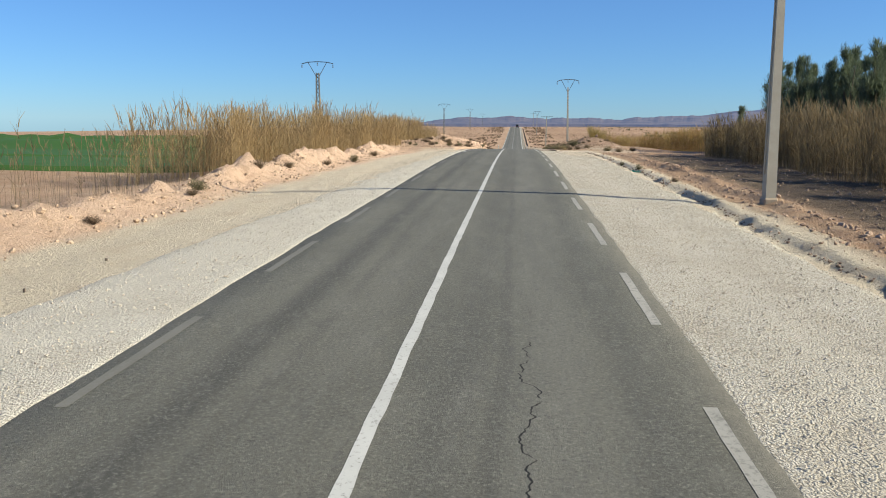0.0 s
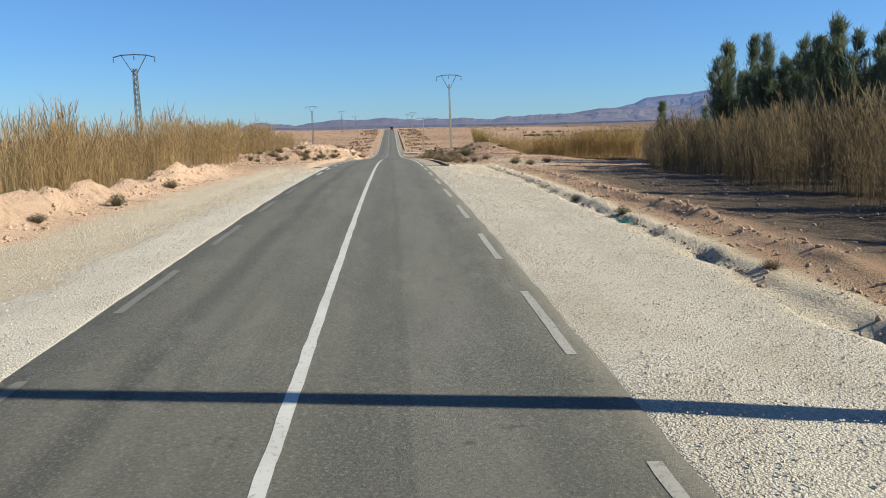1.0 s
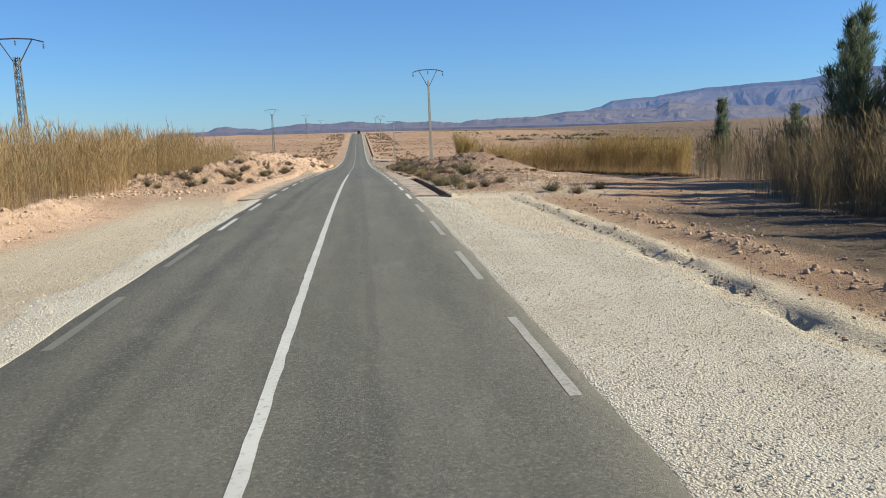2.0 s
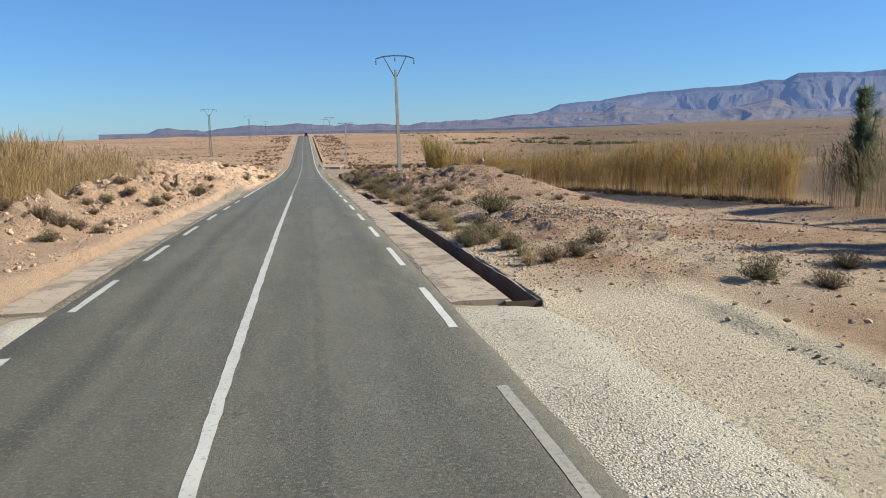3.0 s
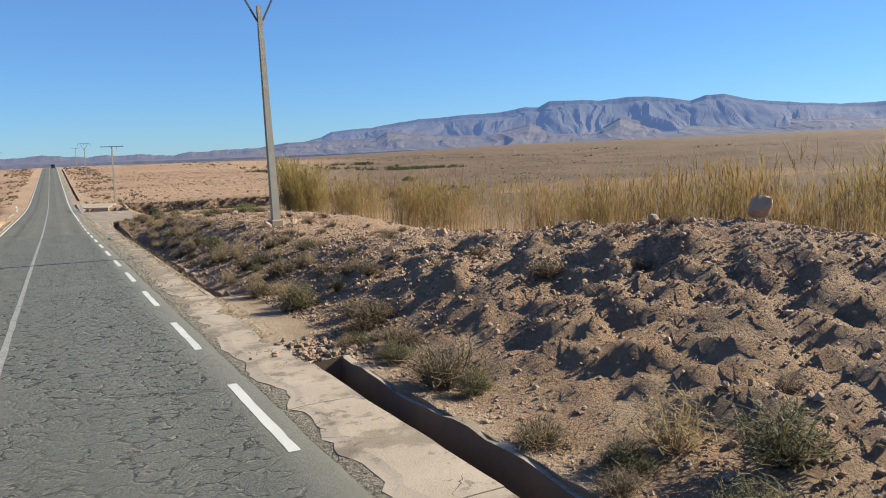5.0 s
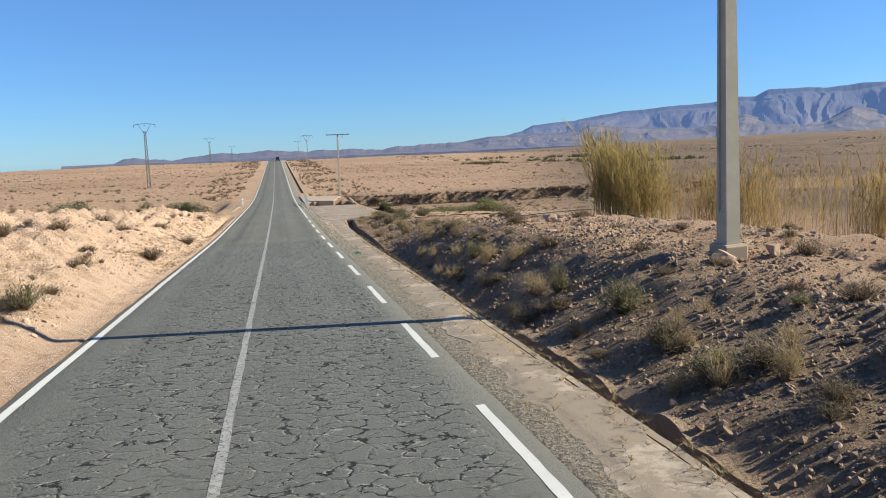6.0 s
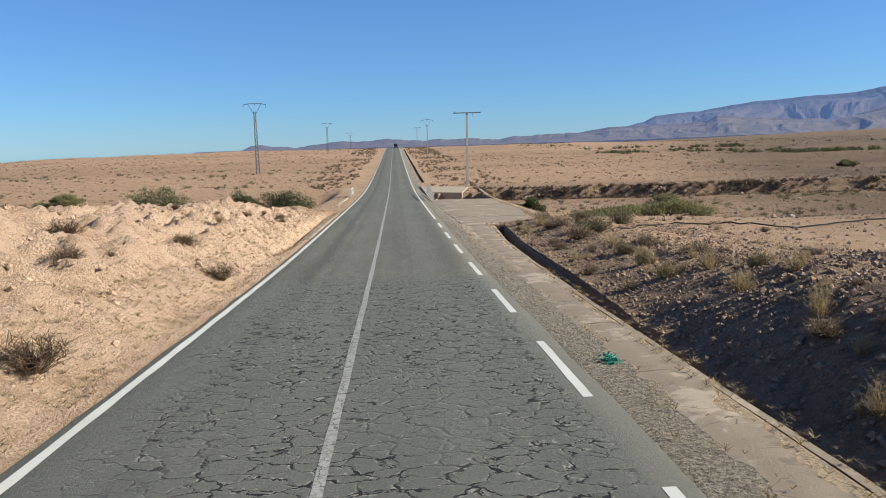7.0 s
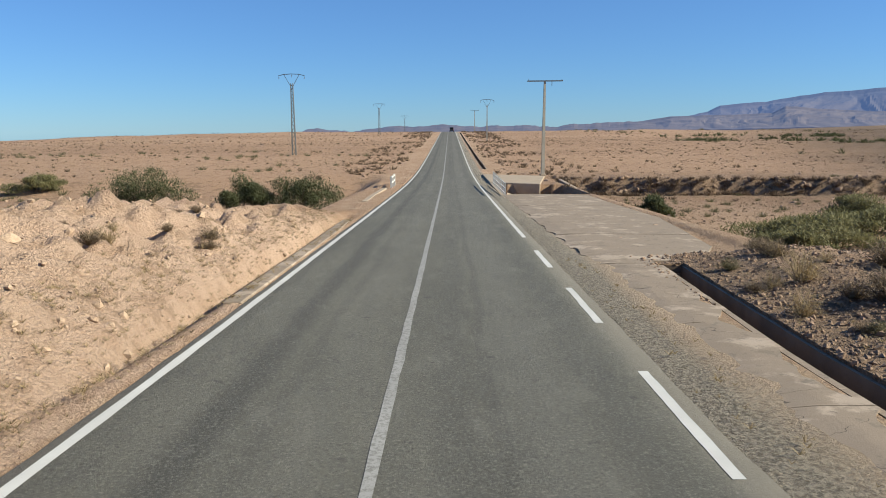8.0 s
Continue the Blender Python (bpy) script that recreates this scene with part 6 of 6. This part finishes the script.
leaf_bush(-11.9, 227.5, 6.6, 3.9, 801, "broad green bush in the dry stream bed")
leaf_bush(-16.3, 228.0, 4.6, 3.2, 802, "rounded green bush in the dry stream bed")
leaf_bush(-27.0, 234.5, 9.0, 4.2, 803, "spreading green bush beside the dry stream")
leaf_bush(-43.5, 246.0, 6.0, 2.2, 804, "low olive bush beside the dry stream", None, TAMARISK)
leaf_bush(18.2, 201.5, 7.5, 1.7, 805, "loose olive tamarisk on the stream bank", None, TAMARISK)
leaf_bush(14.6, 195.5, 3.2, 1.3, 806, "straggling olive tamarisk on the stream bank", None, TAMARISK)
leaf_bush(24.0, 207.0, 8.0, 1.9, 807, "olive tamarisk along the stream bed", None, TAMARISK)
leaf_bush(13.4, 212.5, 2.6, 1.5, 808, "small green bush beside the culvert")
leaf_bush(26.0, 213.0, 5.5, 1.9, 809, "low olive tamarisk along the stream bed", None, TAMARISK)


leaf_bush(80.5, 273.0, 3.4, 1.6, 810, "lone olive bush on the open plain", None, TAMARISK)
boulder(24.8, 187.2, 0.26, 0.2, 95, STONE_PALE, "white limestone block on the flats")


# ---- field ----
def crop_band(x0, x1, y0, y1, seed, label):
    xs, ys = np.linspace(x0, x1, 60), np.linspace(y0, y1, 60)
    X, Y = np.meshgrid(xs, ys)
    Z = np.maximum(ground_z(X, Y), 0) * 0 + ground_z(X, Y) + 0.35 + 0.12 * fbm(X * 0.7, Y * 0.7, 3, seed)
    Z[0], Z[-1], Z[:, 0], Z[:, -1] = Z[0] - 0.6, Z[-1] - 0.6, Z[:, 0] - 0.6, Z[:, -1] - 0.6
    idx = np.arange(3600).reshape(60, 60)
    quads = np.stack([idx[:-1, :-1], idx[:-1, 1:], idx[1:, 1:], idx[1:, :-1]], -1).reshape(-1, 4)
    tagged(new("crop_field", mesh_of("crop_field", np.stack([X, Y, Z], -1).reshape(-1, 3), quads, CROP, True)), label, "crop", kind="stuff")


crop_band(-140, -21, 52, 95, 901, "strip of short bright green crop")
crop_band(-150, -16.5, 38, 50, 903, "dull olive strip of short crop beside a reed bed")
crop_band(-220, -34, 103, 175, 902, "far strip of green crop")


# ---- small things ----
def rumpled(name, x, y, size, tall, seed, material, label, category):
    bm = bmesh.new()
    bmesh.ops.create_icosphere(bm, subdivisions=3, radius=1.0)
    off = Vector((seed, seed * 2, 0))
    for v in bm.verts:
        v.co *= 1 + 0.5 * noise.noise(v.co * 2.3 + off) + 0.25 * noise.noise(v.co * 6 + off)
        v.co = Vector((v.co.x * size, v.co.y * size * 0.7, max(-0.2, v.co.z) * tall))
    ob = new(name, bm_mesh(name, bm, material))
    ob.matrix_world = pose(x, y, float(ground_z(x, y)) + tall * 0.25, 0, 0, seed * 31)
    tagged(ob, label, category)


def hose():
    """A black irrigation pipe lying over the ground."""
    cu = bpy.data.curves.new("irrigation_pipe", "CURVE")
    cu.dimensions, cu.bevel_depth, cu.bevel_resolution = "3D", 0.035, 2
    xs = np.linspace(10.2, 27, 40)
    ys = 176.0 + 0.9 * np.sin(xs * 0.55) + 0.2 * (xs - 10)
    zs = ground_z(xs, ys) + 0.07
    sp = cu.splines.new("POLY")
    sp.points.add(len(xs) - 1)
    for p, x, y, z in zip(sp.points, xs, ys, zs):
        p.co = (x, y, z, 1)
    cu.materials.append(RUBBER)
    tagged(new("irrigation_pipe", cu), "long black irrigation pipe lying across stony ground", "pipe")


hose()
rumpled("plastic_bag", 7.25, 83.6, 0.17, 0.14, 3, BAG, "crumpled blue plastic bag caught on stones", "litter")


def net_scrap(x, y, z, size, seed, label):
    """A tangle of thin plastic strands."""
    rng = random.Random(seed)
    bm = bmesh.new()
    for _ in range(34):
        p = Vector((rng.gauss(0, 0.3) * size, rng.gauss(0, 0.45) * size, rng.uniform(0, 0.25) * size))
        for _ in range(3):
            q = p + Vector((rng.gauss(0, 0.2), rng.gauss(0, 0.25), rng.gauss(0, 0.08))) * size
            q.z = abs(q.z)
            beam(bm, p, q, 0.014)
            p = q
    ob = new("net_scrap", bm_mesh("net_scrap", bm, NET))
    ob.matrix_world = pose(x, y, z)
    tagged(ob, label, "litter")


net_scrap(4.1, 153.9, float(road_z(153.9)) + 0.0, 0.23, 1, "tangled scrap of green plastic netting on the verge")
net_scrap(7.85, 34.7, float(ground_z(7.85, 34.7)), 0.28, 2, "faded green plastic netting in a rut")


def peg(x, y):
    ob = base("survey_peg", x, y, float(road_z(y)) - 0.33, "short dark wooden survey peg in gravel", "peg", "survey pegs")
    bm = bmesh.new()
    beam(bm, (0, 0, -0.15), (0.02, 0, 0.16), 0.05, None, 0.8)
    part("stake", bm, BARK, ob)
    bm = bmesh.new()
    block(bm, -0.09, 0.07, -0.06, 0.06, -0.03, 0.03, 0.01)
    part("clod", bm, STONE_DARK, ob)


peg(-7.25, 7.0)
peg(-7.2, 4.2)


def distant_van(x, y):
    z = float(road_z(y))
    van = base("van", x, y, z, "dark van driving far along the road", "van")
    bm = bmesh.new()
    block(bm, -0.95, 0.95, -2.3, 2.3, 0.35, 1.15, 0.08)
    block(bm, -0.88, 0.88, -2.2, 1.5, 1.15, 2.25, 0.14)
    part("body", bm, CAR_PAINT, van)
    bm = bmesh.new()
    block(bm, -0.7, 0.7, -2.24, -2.19, 1.3, 1.95, 0.02)
    part("rear_window", bm, CAR_GLASS, van)
    for s in (-1, 1):
        bm = bmesh.new()
        block(bm, s * 0.78 - 0.09, s * 0.78 + 0.09, -2.34, -2.28, 0.8, 1.1, 0.01)
        part("tail_light", bm, LAMP_RED, van)
        for wy in (-1.45, 1.45):
            bm = bmesh.new()
            bmesh.ops.create_cone(bm, cap_ends=True, segments=16, radius1=0.34, radius2=0.34, depth=0.22, matrix=pose(s * 0.86, wy, 0.34, 0, 90, 0))
            part("wheel", bm, RUBBER, van)


distant_van(1.6, 522.0)


def far_house(x, y):
    z = float(ground_z(x, y))
    house = base("flat_roofed_house", x, y, z, "small whitewashed flat-roofed house on the plain", "house")
    bm = bmesh.new()
    block(bm, -4, 4, -3, 3, -0.5, 3.0, 0.03)
    part("wall", bm, WHITEWASH, house)
    bm = bmesh.new()
    block(bm, -4.15, 4.15, -3.15, 3.15, 3.0, 3.3, 0.03)
    part("roof", bm, WALL, house)
    for wx, w, z0, z1, name in ((-2.4, 0.5, 1.0, 2.1, "window"), (0.2, 0.5, 0, 2.1, "door"), (2.4, 0.5, 1.0, 2.1, "window")):
        bm = bmesh.new()
        block(bm, wx - w, wx + w, -3.05, -2.95, z0, z1, 0.01)
        part(name, bm, BARK, house)


far_house(49.0, 950.0)
